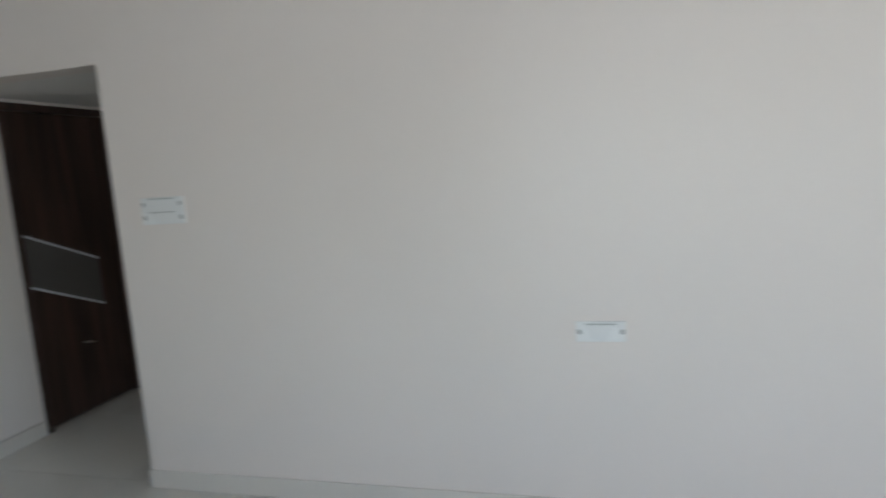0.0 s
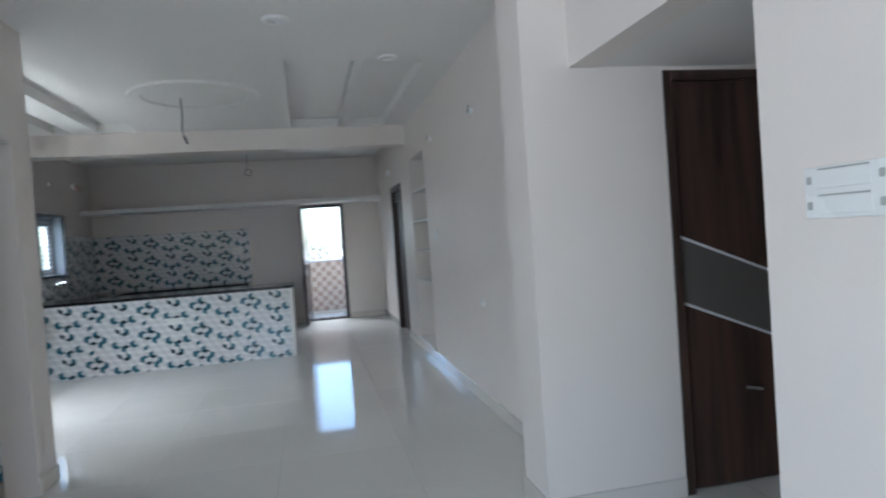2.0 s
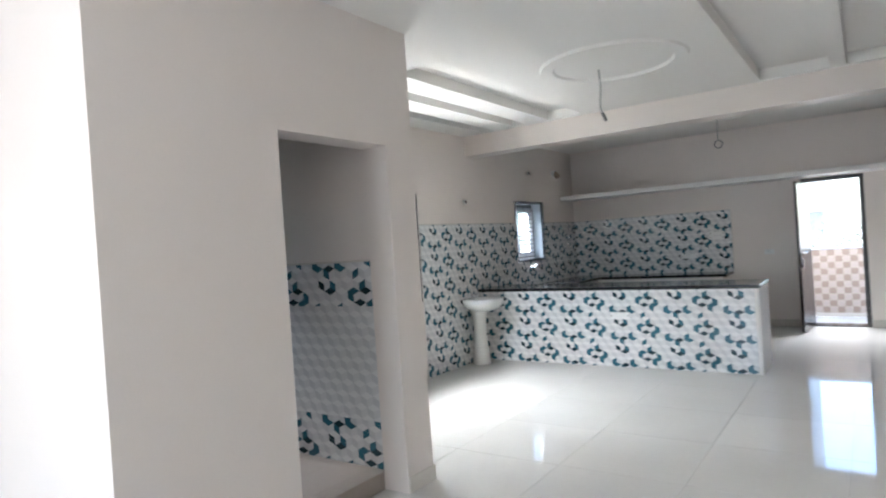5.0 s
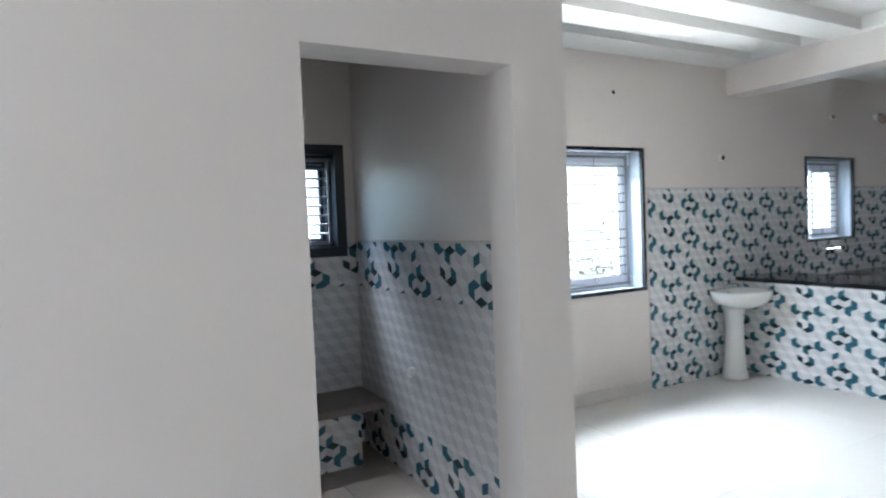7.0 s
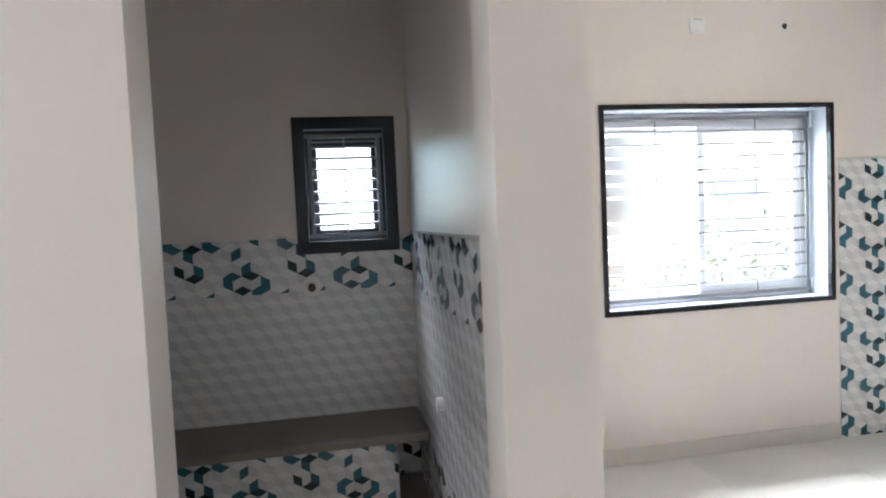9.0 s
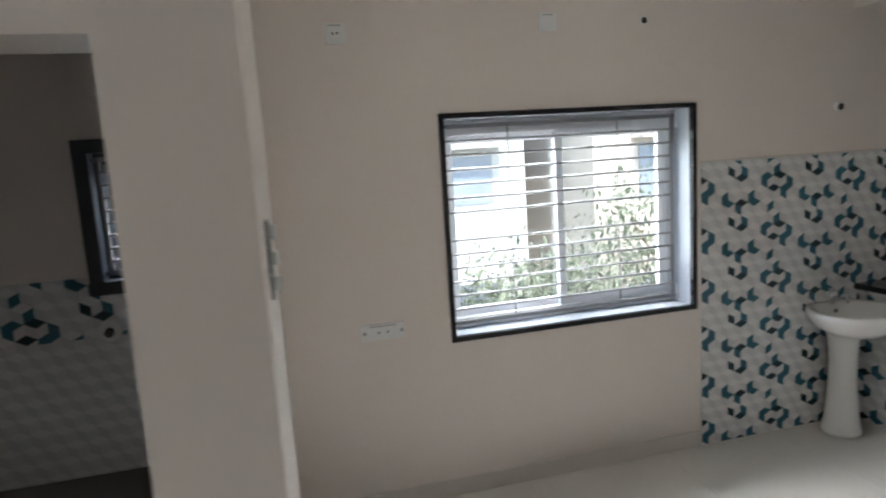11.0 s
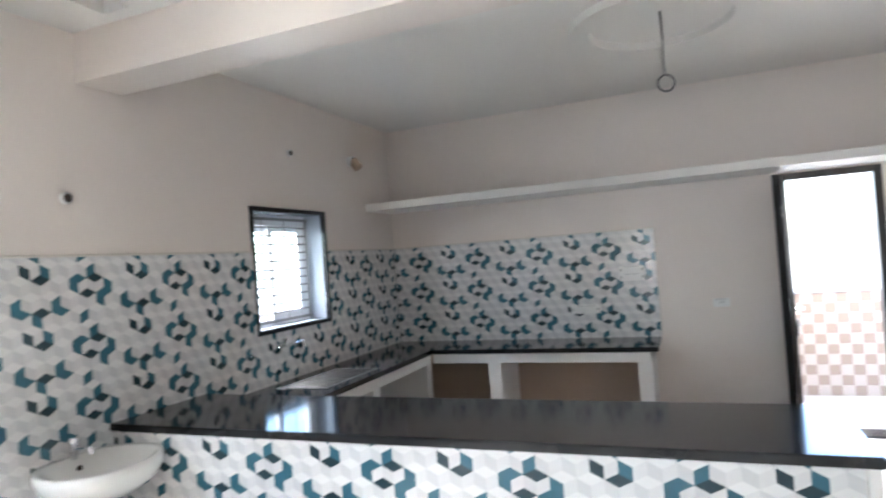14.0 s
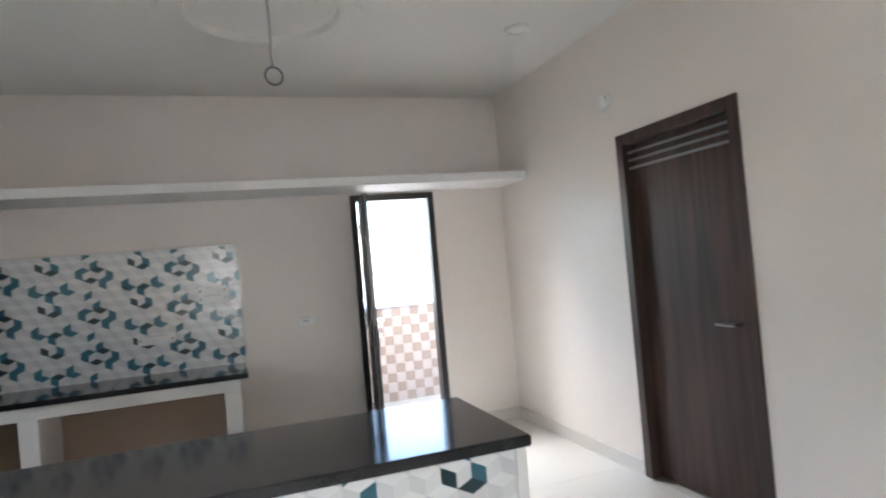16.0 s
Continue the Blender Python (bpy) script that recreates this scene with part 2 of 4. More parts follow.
# ---------------------------------------------------------------- plan
LEFT, PART_X, PART_Y = -4.84, -3.02, -6.95       # window wall, washroom wall, its end
WASH_X, WASH_Y0, WASH_Y1 = LEFT, -8.75, -7.19    # washroom inside
DOOR_X, WASH_Z = PART_X - 0.19, 0.11             # inner face of its door wall, its floor
NEAR_X, NEAR_Y = -0.05, -9.84                    # wall by the lobby, its end
PIL_X, PIL_Y0, PIL_Y1 = -0.29, -8.60, -8.28      # pillar
SOUTH = -15.3
CEIL, KCEIL, TOP = 2.87, 2.94, 3.10
BEAM_Y0, BEAM_Y1, BEAM_Z = -3.42, -3.15, 2.62
BIGWIN = (-6.08, -4.54, 0.88, 2.10)
KITWIN = (-2.18, -1.25, 1.175, 2.075)
WASHWIN = (-7.786, -7.251, 1.341, 2.054)
BACKDOOR = (-1.41, -0.665, -0.1, 2.10)
SIDEDOOR = (-2.80, -1.80, -0.1, 2.18)
NICHE = (-4.60, -3.62, 0.13, 2.38)
WASHDOOR = (-8.045, -7.212, -0.1, 2.13)
# gaps cut for the two fill lamps; no windows are known there
SIDE_LAMP_GAP = (-13.3, -11.5, 0.85, 2.15)
FRONT_LAMP_GAP = (-3.8, -1.4, 0.75, 2.25)

# walls
structure("wall_left", pierced("x", LEFT - 0.27, LEFT, PART_Y, 0.23, -0.1, TOP, [BIGWIN, KITWIN]), PAINT, "cream painted wall with two barred windows", "wall")
structure("wall_far", pierced("y", 0.0, 0.23, LEFT, 0.0, -0.1, TOP, [BACKDOOR]), PAINT, "cream painted kitchen wall with back door", "wall")
bm = pierced("x", 0.0, 0.36, PIL_Y1, 0.23, -0.1, TOP, [SIDEDOOR, NICHE])
wall_right = structure("wall_right", bm, PAINT, "cream painted long wall with shelf niche", "wall")
structure("pillar", pierced("x", PIL_X, 0.36, PIL_Y0, PIL_Y1, -0.1, TOP), PAINT, "cream painted square pillar at the lobby", "pillar")
RDOOR = (0.47, 1.37, -0.1, 2.15)
structure("wall_lobby_door", pierced("y", PIL_Y0, PIL_Y0 + 0.2, 0.36, 2.2, -0.1, TOP, [RDOOR]), PAINT, "cream painted lobby wall with dark door", "wall")
structure("wall_lobby_back", pierced("x", 2.2, 2.4, -9.96, PIL_Y0 + 0.2, -0.1, TOP), PAINT, "cream painted wall closing the lobby", "wall")
structure("wall_lobby_side", pierced("y", -9.96, NEAR_Y, 0.1, 2.2, -0.1, TOP), PAINT, "cream painted side wall of the lobby", "wall")
structure("wall_near", pierced("x", NEAR_X, 0.1, SOUTH, NEAR_Y, -0.1, TOP), PAINT, "cream painted living room wall with switches", "wall")
structure("lintel", pierced("x", NEAR_X, 0.1, NEAR_Y, PIL_Y0, 2.165, TOP), PAINT, "cream painted lintel over the lobby opening", "lintel")
bm = bmesh.new()
box(bm, 0.1, 2.2, NEAR_Y, PIL_Y0, 2.17, 2.4)
structure("ceiling_lobby", bm, CEILING, "flat low lobby ceiling", "ceiling")
structure("wall_washroom", pierced("x", DOOR_X, PART_X, WASH_Y0 - 0.2, PART_Y, -0.1, TOP, [WASHDOOR]), PAINT, "cream painted wall with open washroom doorway", "wall")
structure("wall_washroom_end", pierced("y", WASH_Y1 + 0.008, PART_Y, WASH_X - 0.23, DOOR_X, -0.1, TOP), PAINT, "cream painted end wall of the washroom", "wall")
structure("wall_washroom_window", pierced("x", WASH_X - 0.23, WASH_X, WASH_Y0 - 0.2, WASH_Y1 + 0.008, -0.1, TOP, [WASHWIN]), PAINT, "cream painted washroom wall with small window", "wall")
structure("wall_washroom_side", pierced("y", WASH_Y0 - 0.2, WASH_Y0, WASH_X, DOOR_X, -0.1, TOP), PAINT, "cream painted washroom side wall", "wall")
structure("wall_south", pierced("y", SOUTH - 0.23, SOUTH, LEFT - 0.23, 0.1, -0.1, TOP, [FRONT_LAMP_GAP]), PAINT, "plain cream unseen wall behind, open for a fill lamp", "wall")
# two unseen panels, added to keep daylight from leaking past the closed doors
structure("leak_stop_inner_door", box(bmesh.new(), 0.361, 0.47, -3.2, -1.3, -0.1, TOP), PAINT, "unseen panel added to stop light leaking round the inner door", "wall")
structure("leak_stop_lobby_door", box(bmesh.new(), 0.3, 1.6, PIL_Y0 + 0.21, PIL_Y0 + 0.3, -0.1, TOP), PAINT, "unseen panel added to stop light leaking round the lobby door", "wall")
structure("wall_living", pierced("x", LEFT - 0.23, LEFT, SOUTH, WASH_Y0 - 0.2, -0.1, TOP, [SIDE_LAMP_GAP]), PAINT, "plain cream unseen living room wall, open for a fill lamp", "wall")

# ceilings: a dropped gypsum one with grooves and a ring, a plain one over the kitchen
GROOVES = [(-1.42, -0.85), (-0.72, -0.28), (-3.62, -3.20), (-4.08, -3.90), (-4.52, -4.36)]
GY0, GY1 = -6.30, -3.50
bm = bmesh.new()
xs = [LEFT] + [v for g in sorted(GROOVES) for v in g] + [PIL_X + 0.29]
box(bm, LEFT - 0.2, 2.3, SOUTH - 0.2, GY0, CEIL, TOP)
box(bm, LEFT - 0.2, 0.3, GY1, BEAM_Y0 + 0.1, CEIL, TOP)
for k in range(0, len(xs), 2):
    box(bm, xs[k] - (0.2 if k == 0 else 0), xs[k + 1] + (0.3 if k == len(xs) - 2 else 0), GY0, GY1, CEIL, TOP)
for g in GROOVES:
    box(bm, g[0], g[1], GY0, GY1, CEIL + 0.10, TOP)
structure("ceiling_living", bm, CEILING, "white gypsum ceiling with long recessed panels", "ceiling")
bm = bmesh.new()
box(bm, LEFT - 0.2, 0.3, BEAM_Y1 - 0.05, 0.2, KCEIL, TOP + 0.05)
structure("ceiling_kitchen", bm, CEILING, "plain white kitchen ceiling", "ceiling")
bm = bmesh.new()
box(bm, LEFT, 0.0, BEAM_Y0, BEAM_Y1, BEAM_Z, TOP)
structure("beam", bm, PAINT, "cream painted beam between dining room and kitchen", "beam")


def ring(bm, cx, cy, z, r0, r1, drop, sides=64):
    """A flat moulded ring under a ceiling, with sloping edges."""
    prof = [(r0, 0.0), (r0 + 0.012, -drop), (r1 - 0.012, -drop), (r1, 0.0)]
    loops = [[bm.verts.new((cx + r * math.cos(2 * math.pi * k / sides), cy + r * math.sin(2 * math.pi * k / sides), z + dz)) for k in range(sides)] for r, dz in prof]
    for a, b in zip(loops, loops[1:]):
        for k in range(sides):
            bm.faces.new((a[k], a[(k + 1) % sides], b[(k + 1) % sides], b[k]))
    return bm


tagged(part("ceiling_ring", ring(bmesh.new(), -2.26, -5.22, CEIL, 0.46, 0.58, 0.022), CEILING), "white round gypsum moulding on the dining ceiling", "moulding")
tagged(part("ceiling_ring", ring(bmesh.new(), -2.13, -1.71, KCEIL, 0.40, 0.54, 0.04), CEILING), "white round gypsum moulding on the kitchen ceiling", "moulding")

# loft shelf along the kitchen wall
bm = soft_box(LEFT, -0.001, -0.53, 0.0, 2.11, 2.18, 0.004)
structure("loft_shelf", bm, TRIM_WHITE, "white painted concrete loft shelf", "shelf")


# ---------------------------------------------------------------- windows
def window_x(name, hole, x_in, deep, label, frame_w, trim, reveal, bars, gaps, sash_at=None, dark=False):
    """A barred window in a wall across x, whose inner face is at x_in."""
    y0, y1, z0, z1 = hole
    w = thing(name, (x_in, (y0 + y1) / 2, z0), label, "window", kind="structure")
    x_out = x_in - deep
    # stone lining, slightly proud of the wall
    fr = bmesh.new()
    for a in ((y0, y0 + frame_w, z0, z1), (y1 - frame_w, y1, z0, z1), (y0 + frame_w, y1 - frame_w, z0, z0 + frame_w), (y0 + frame_w, y1 - frame_w, z1 - frame_w, z1)):
        box(fr, x_in - 0.02, x_in + 0.012, *a)
    part("frame", fr, trim, w, "dark polished stone edge")
    f2 = frame_w * 0.9
    rv = bmesh.new()
    for a in ((y0, y0 + f2, z0, z1), (y1 - f2, y1, z0, z1), (y0 + f2, y1 - f2, z0, z0 + f2), (y0 + f2, y1 - f2, z1 - f2, z1)):
        box(rv, x_out, x_in - 0.02, *a)
    part("reveal", rv, reveal, w)
    # sliding sashes near the outside
    xs0 = x_in - deep + 0.01
    ya, yb, za, zb = y0 + f2, y1 - f2, z0 + f2, z1 - f2
    rail = 0.038 if dark else 0.055
    out = bmesh.new()
    for a in ((ya, ya + rail, za, zb), (yb - rail, yb, za, zb), (ya + rail, yb - rail, za, za + rail), (ya + rail, yb - rail, zb - rail * 1.5, zb)):
        box(out, xs0, xs0 + 0.08, *a)
    part("sash_track", out, DARK_FRAME if dark else SASH, w)
    mid = sash_at if sash_at is not None else (ya + yb) / 2
    for k, (p, q) in enumerate(((ya + rail, yb - rail),) if dark else ((ya + rail, mid + 0.03), (mid - 0.03, yb - rail))):
        s = bmesh.new()
        xk = xs0 + 0.01 + 0.032 * k
        r = 0.026 if dark else 0.045
        for a in ((p, p + r, za + rail, zb - rail * 1.5), (q - r, q, za + rail, zb - rail * 1.5), (p + r, q - r, za + rail, za + rail + r), (p + r, q - r, zb - rail * 1.5 - r, zb - rail * 1.5)):
            box(s, xk, xk + 0.026, *a)
        sash = part("sash", s, DARK_FRAME if dark else SASH, w)
        g = bmesh.new()
        box(g, xk + 0.010, xk + 0.014, p + r, q - r, za + rail + r, zb - rail * 1.5 - r)
        pane = part("pane", g, GLASS, sash)
        pane.visible_shadow = False
    # steel grille near the inside
    xg = x_in - deep + (0.115 if not dark else 0.14)
    gz0, gz1 = za + 0.035, zb - 0.035
    gy0, gy1 = ya + 0.03, yb - 0.03
    for zz in (gz0, gz1):
        part("grille_rail", box(bmesh.new(), xg - 0.004, xg + 0.004, gy0 - 0.03, gy1 + 0.03, zz - 0.011, zz + 0.011), GRILLE, w)
    for yy in (gy0, gy1):
        part("grille_stile", box(bmesh.new(), xg - 0.006, xg + 0.006, yy - 0.010, yy + 0.010, gz0, gz1), GRILLE, w)
    for k in range(1, bars):
        if k in gaps:
            continue
        zz = gz0 + (gz1 - gz0) * k / bars
        part("grille_bar", rod(bmesh.new(), (xg, gy0, zz), (xg, gy1, zz), 0.007, 8), GRILLE, w)
    return w, xg, (gy0, gy1, gz0, gz1)


w, xg, (a, b, c, d) = window_x("window_1", BIGWIN, LEFT, 0.27, "wide sliding window behind grey steel bars", 0.028, GRANITE, GREY_STONE, 14, (7,))
for u in (0.27, 0.75):
    for lo, hi in ((0.0, 6 / 14), (8 / 14, 1.0)):
        part("grille_upright", rod(bmesh.new(), (xg - 0.008, a + (b - a) * u, c + (d - c) * lo), (xg - 0.008, a + (b - a) * u, c + (d - c) * hi), 0.0045, 6), GRILLE, w)
for zz in (c + 0.02, d - 0.02):
    part("bolt", rod(bmesh.new(), (xg + 0.01, b + 0.03, zz - 0.05), (xg + 0.01, b + 0.03, zz + 0.05), 0.008, 8), SASH, w)

w, xg, (a, b, c, d) = window_x("window_2", KITWIN, LEFT, 0.27, "small kitchen window behind grey steel bars", 0.03, GRANITE, GREY_STONE, 12, ())
for u in (0.33, 0.66):
    part("grille_upright", rod(bmesh.new(), (xg - 0.008, a + (b - a) * u, c), (xg - 0.008, a + (b - a) * u, d), 0.0045, 6), GRILLE, w)
w, xg, (a, b, c, d) = window_x("window_3", WASHWIN, WASH_X, 0.20, "small dark framed washroom window with bars", 0.062, DARK_FRAME, DARK_FRAME, 9, (), dark=True)
part("grille_upright", rod(bmesh.new(), (xg - 0.008, (a + b) / 2, c), (xg - 0.008, (a + b) / 2, d), 0.0045, 6), GRILLE, w)


# ---------------------------------------------------------------- doors
y0, y1, z0, z1 = BACKDOOR[0], BACKDOOR[1], 0.0, 2.10
d1 = thing("door_1", (y0, 0.0, 0.0), "dark framed back door standing open into the room before a balcony", "door", kind="structure")
fw = 0.055
part("jamb", soft_box(y0, y0 + fw, -0.006, 0.10, 0, z1), BLACK_FRAME, d1)
part("jamb", soft_box(y1 - fw, y1, -0.006, 0.10, 0, z1), BLACK_FRAME, d1)
part("head", soft_box(y0 + fw, y1 - fw, -0.006, 0.10, z1 - fw, z1), BLACK_FRAME, d1)
part("threshold", soft_box(y0 + fw, y1 - fw, 0.0, 0.23, -0.02, 0.018), GRANITE, d1)
xl = y0 + fw


def swung(bm):
    """Turns the open leaf a little past the square."""
    bmesh.ops.rotate(bm, verts=bm.verts, cent=Vector((xl, -0.016, 0.0)), matrix=Matrix.Rotation(radians(-8), 3, "Z"))
    return bm


leaf = part("leaf", swung(soft_box(xl + 0.004, xl + 0.039, -0.655, -0.016, 0.012, z1 - fw - 0.01)), LEAF_PAINT, d1, "dark brown door leaf swung open into the room")
bm = rod(bmesh.new(), (xl + 0.039, -0.60, 1.075), (xl + 0.085, -0.60, 1.075), 0.012)
rod(bm, (xl + 0.085, -0.605, 1.075), (xl + 0.085, -0.49, 1.075), 0.011)
part("handle", swung(bm), STEEL, leaf)
bm = rod(bmesh.new(), (xl + 0.047, -0.58, 0.88), (xl + 0.047, -0.58, 1.00), 0.010)
rod(bm, (xl + 0.045, -0.58, 0.96), (xl + 0.075, -0.58, 0.96), 0.009)
part("tower_bolt", swung(bm), STEEL, leaf)
for zz in (0.3, 1.05, 1.8):
    part("hinge", rod(bmesh.new(), (y0 + fw - 0.004, -0.012, zz - 0.05), (y0 + fw - 0.004, -0.012, zz + 0.05), 0.008, 8), STEEL, d1)

# inner room door in the long wall, closed in its frame
y0, y1, z1 = SIDEDOOR[0], SIDEDOOR[1], SIDEDOOR[3]
d2 = thing("door_2", (0.0, y0, 0.0), "dark brown door in a dark wooden frame", "door", kind="structure")
part("jamb", soft_box(-0.012, 0.11, y0, y0 + 0.07, 0, z1), DOOR_FRAME, d2)
part("jamb", soft_box(-0.012, 0.11, y1 - 0.07, y1, 0, z1), DOOR_FRAME, d2)
part("head", soft_box(-0.012, 0.11, y0 + 0.07, y1 - 0.07, z1 - 0.07, z1), DOOR_FRAME, d2)
leaf = part("leaf", soft_box(0.06, 0.095, y0 + 0.07, y1 - 0.07, 0.01, z1 - 0.07), BROWN_DOOR, d2)
for k in range(3):
    part("transom_bar", rod(bmesh.new(), (0.03, y0 + 0.07, z1 - 0.12 - 0.05 * k), (0.03, y1 - 0.07, z1 - 0.12 - 0.05 * k), 0.008, 6), GRILLE, d2)
bm = rod(bmesh.new(), (0.06, y0 + 0.16, 1.02), (0.0, y0 + 0.16, 1.02), 0.010)
rod(bm, (0.0, y0 + 0.155, 1.02), (0.0, y0 + 0.28, 1.02), 0.010)
part("handle", bm, STEEL, leaf)

# lobby door: walnut leaf with a slanting grey band between two bright strips
x0, x1, z1 = RDOOR[0], RDOOR[1], RDOOR[3]
yd = PIL_Y0
d3 = thing("door_3", (x0, yd, 0.0), "closed walnut veneer door with slanting grey band", "door", kind="structure")
part("jamb", soft_box(x0 - 0.02, x0 + 0.03, yd - 0.004, yd + 0.12, 0, z1), DOOR_FRAME, d3)
part("jamb", soft_box(x1 - 0.09, x1, yd - 0.004, yd + 0.12, 0, z1), DOOR_FRAME, d3)
part("head", soft_box(x0 + 0.03, x1 - 0.09, yd - 0.004, yd + 0.12, z1 - 0.05, z1), DOOR_FRAME, d3)
leaf = part("leaf", soft_box(x0 + 0.03, x1 - 0.09, yd + 0.03, yd + 0.065, 0.012, z1 - 0.05), BROWN_DOOR, d3)


def slant(zl, zr, high, proud):
    bm = bmesh.new()
    xa, xb = x0 + 0.032, x1 - 0.28
    pts = [(xa, zl), (xb, zr), (xb, zr + high), (xa, zl + high)]
    f = [bm.verts.new((p, yd + 0.03 - proud, q)) for p, q in pts]
    g = [bm.verts.new((p, yd + 0.031, q)) for p, q in pts]
    bm.faces.new(f)
    for k in range(4):
        bm.faces.new((f[k], f[(k + 1) % 4], g[(k + 1) % 4], g[k]))
    return bm


part("band", slant(0.985, 0.745, 0.325, 0.003), GREY_BAND, leaf, "slanting grey laminate band")
part("strip", slant(1.31, 1.07, 0.014, 0.006), SASH, leaf)
part("strip", slant(0.971, 0.731, 0.014, 0.006), SASH, leaf)
bm = rod(bmesh.new(), (0.90, yd + 0.03, 0.50), (0.90, yd - 0.02, 0.50), 0.009)
rod(bm, (0.905, yd - 0.02, 0.50), (0.81, yd - 0.02, 0.52), 0.009)
part("handle", bm, STEEL, leaf)

# ---------------------------------------------------------------- niche with shelves
y0, y1, z0, z1 = NICHE
bm = bmesh.new()
box(bm, 0.30, 0.40, y0 - 0.05, y1 + 0.05, z0 - 0.05, z1 + 0.05)
structure("niche_back", bm, PAINT, "cream painted back of the niche", "niche")
for k in range(4):
    zz = 0.865 + 0.365 * k
    tagged(part("niche_shelf", soft_box(0.004, 0.30, y0, y1, zz - 0.012, zz + 0.012, 0.003), TRIM_WHITE), "thin white stone shelf set in a niche", "shelf", "shelves in the niche")
bm = soft_box(-0.02, 0.30, y0 - 0.02, y1 + 0.02, z0 - 0.02, z0 + 0.006, 0.003)
tagged(part("niche_sill", bm, TRIM_WHITE), "white stone sill of the niche", "sill", kind="structure")

# ---------------------------------------------------------------- skirting
def skirt(name, x0, x1, y0, y1):
    structure(name, soft_box(x0, x1, y0, y1, 0.0, 0.10, 0.003), SKIRT, "cream tile skirting", "skirting")


skirt("baseboard", NEAR_X - 0.012, NEAR_X, SOUTH, NEAR_Y + 0.012)
skirt("baseboard", NEAR_X, 0.1, NEAR_Y, NEAR_Y + 0.012)
skirt("baseboard", PIL_X - 0.012, PIL_X, PIL_Y0 - 0.012, PIL_Y1 + 0.012)
skirt("baseboard", PIL_X, RDOOR[0] - 0.021, PIL_Y0 - 0.012, PIL_Y0)
skirt("baseboard", RDOOR[1] + 0.001, 2.2, PIL_Y0 - 0.012, PIL_Y0)
skirt("baseboard", 2.188, 2.2, NEAR_Y, PIL_Y0 - 0.013)
skirt("baseboard", -0.012, 0.0, PIL_Y1 + 0.013, SIDEDOOR[0] - 0.001)
skirt("baseboard", -0.012, 0.0, SIDEDOOR[1] + 0.001, 0.0)
skirt("baseboard", BACKDOOR[1] + 0.001, -0.013, -0.012, 0.0)
skirt("baseboard", -2.3, BACKDOOR[0] - 0.001, -0.012, 0.0)
skirt("baseboard", PART_X, PART_X + 0.012, WASHDOOR[1] + 0.001, PART_Y + 0.012)
skirt("baseboard", PART_X, PART_X + 0.012, -8.95, WASHDOOR[0] - 0.001)
skirt("baseboard", LEFT + 0.013, PART_X, PART_Y, PART_Y + 0.012)
skirt("baseboard", LEFT, LEFT + 0.012, PART_Y + 0.013, -4.52)

# ---------------------------------------------------------------- peninsula and kitchen counters
PX1, PY0, PY1, PZ = -1.55, -3.36, -2.69, 0.905
pen = thing("peninsula_counter", ((LEFT + PX1) / 2, -3.0, 0.0), "tiled breakfast counter with black granite top", "counter")
part("front_wall", box(bmesh.new(), LEFT + 0.001, PX1 - 0.05, PY0 + 0.035, PY0 + 0.14, 0.0, PZ - 0.04), PAINT, pen)
part("end_wall", soft_box(PX1 - 0.05, PX1 - 0.012, PY0 + 0.022, PY1 - 0.02, 0.0, PZ - 0.04, 0.003), TRIM_WHITE, pen, "white end panel")
part("inner_shelf", box(bmesh.new(), LEFT + 0.62, PX1 - 0.05, PY0 + 0.14, PY1 - 0.03, 0.40, 0.43), PAINT_BROWN, pen)
for xx in (-2.6, -3.5):
    part("post", box(bmesh.new(), xx - 0.04, xx + 0.04, PY0 + 0.14, PY1 - 0.03, 0.0, PZ - 0.04), TRIM_WHITE, pen)
part("worktop", soft_box(LEFT + 0.009, PX1, PY0, PY1, PZ - 0.038, PZ, 0.006, 2), GRANITE, pen, "black polished granite slab")

KZ, KD = 0.82, 0.60
CX = LEFT + KD
base = thing("kitchen_platform", (LEFT + 1.2, -0.3, 0.0), "open masonry kitchen platform with white posts", "counter")
part("facing_beam", soft_box(CX, -2.40, -KD + 0.02, -KD + 0.10, 0.70, KZ - 0.04, 0.003), TRIM_WHITE, base)
part("facing_beam", soft_box(CX - 0.10, CX - 0.02, PY1 + 0.01, -KD + 0.02, 0.70, KZ - 0.04, 0.003), TRIM_WHITE, base)
for xx in (-3.68, -2.45):
    part("post", soft_box(xx - 0.055, xx + 0.055, -KD + 0.025, -0.001, 0.0, 0.70, 0.003), TRIM_WHITE, base)
for yy in (-0.62, -1.6, -2.55):
    part("post", soft_box(LEFT + 0.001, CX - 0.025, yy - 0.05, yy + 0.05, 0.0, 0.70, 0.003), TRIM_WHITE, base)
part("back_plaster", box(bmesh.new(), CX - 0.4, -2.52, -0.012, -0.002, 0.0, 0.70), PAINT_BROWN, base, "bare brown plaster under the counter")
part("under_slab", box(bmesh.new(), CX - 0.02, -2.41, -KD + 0.10, -0.002, KZ - 0.075, KZ - 0.04), PAINT_BROWN, base)
# sink cut out of the left run
SK = (-4.70, -4.34, -2.15, -1.45)
top = thing("kitchen_worktop", (LEFT + 1.2, -0.3, KZ), "black polished granite worktop with sink cutout", "worktop")
part("back_run", soft_box(CX, -2.34, -KD, -0.009, KZ - 0.038, KZ, 0.005, 2), GRANITE, top)
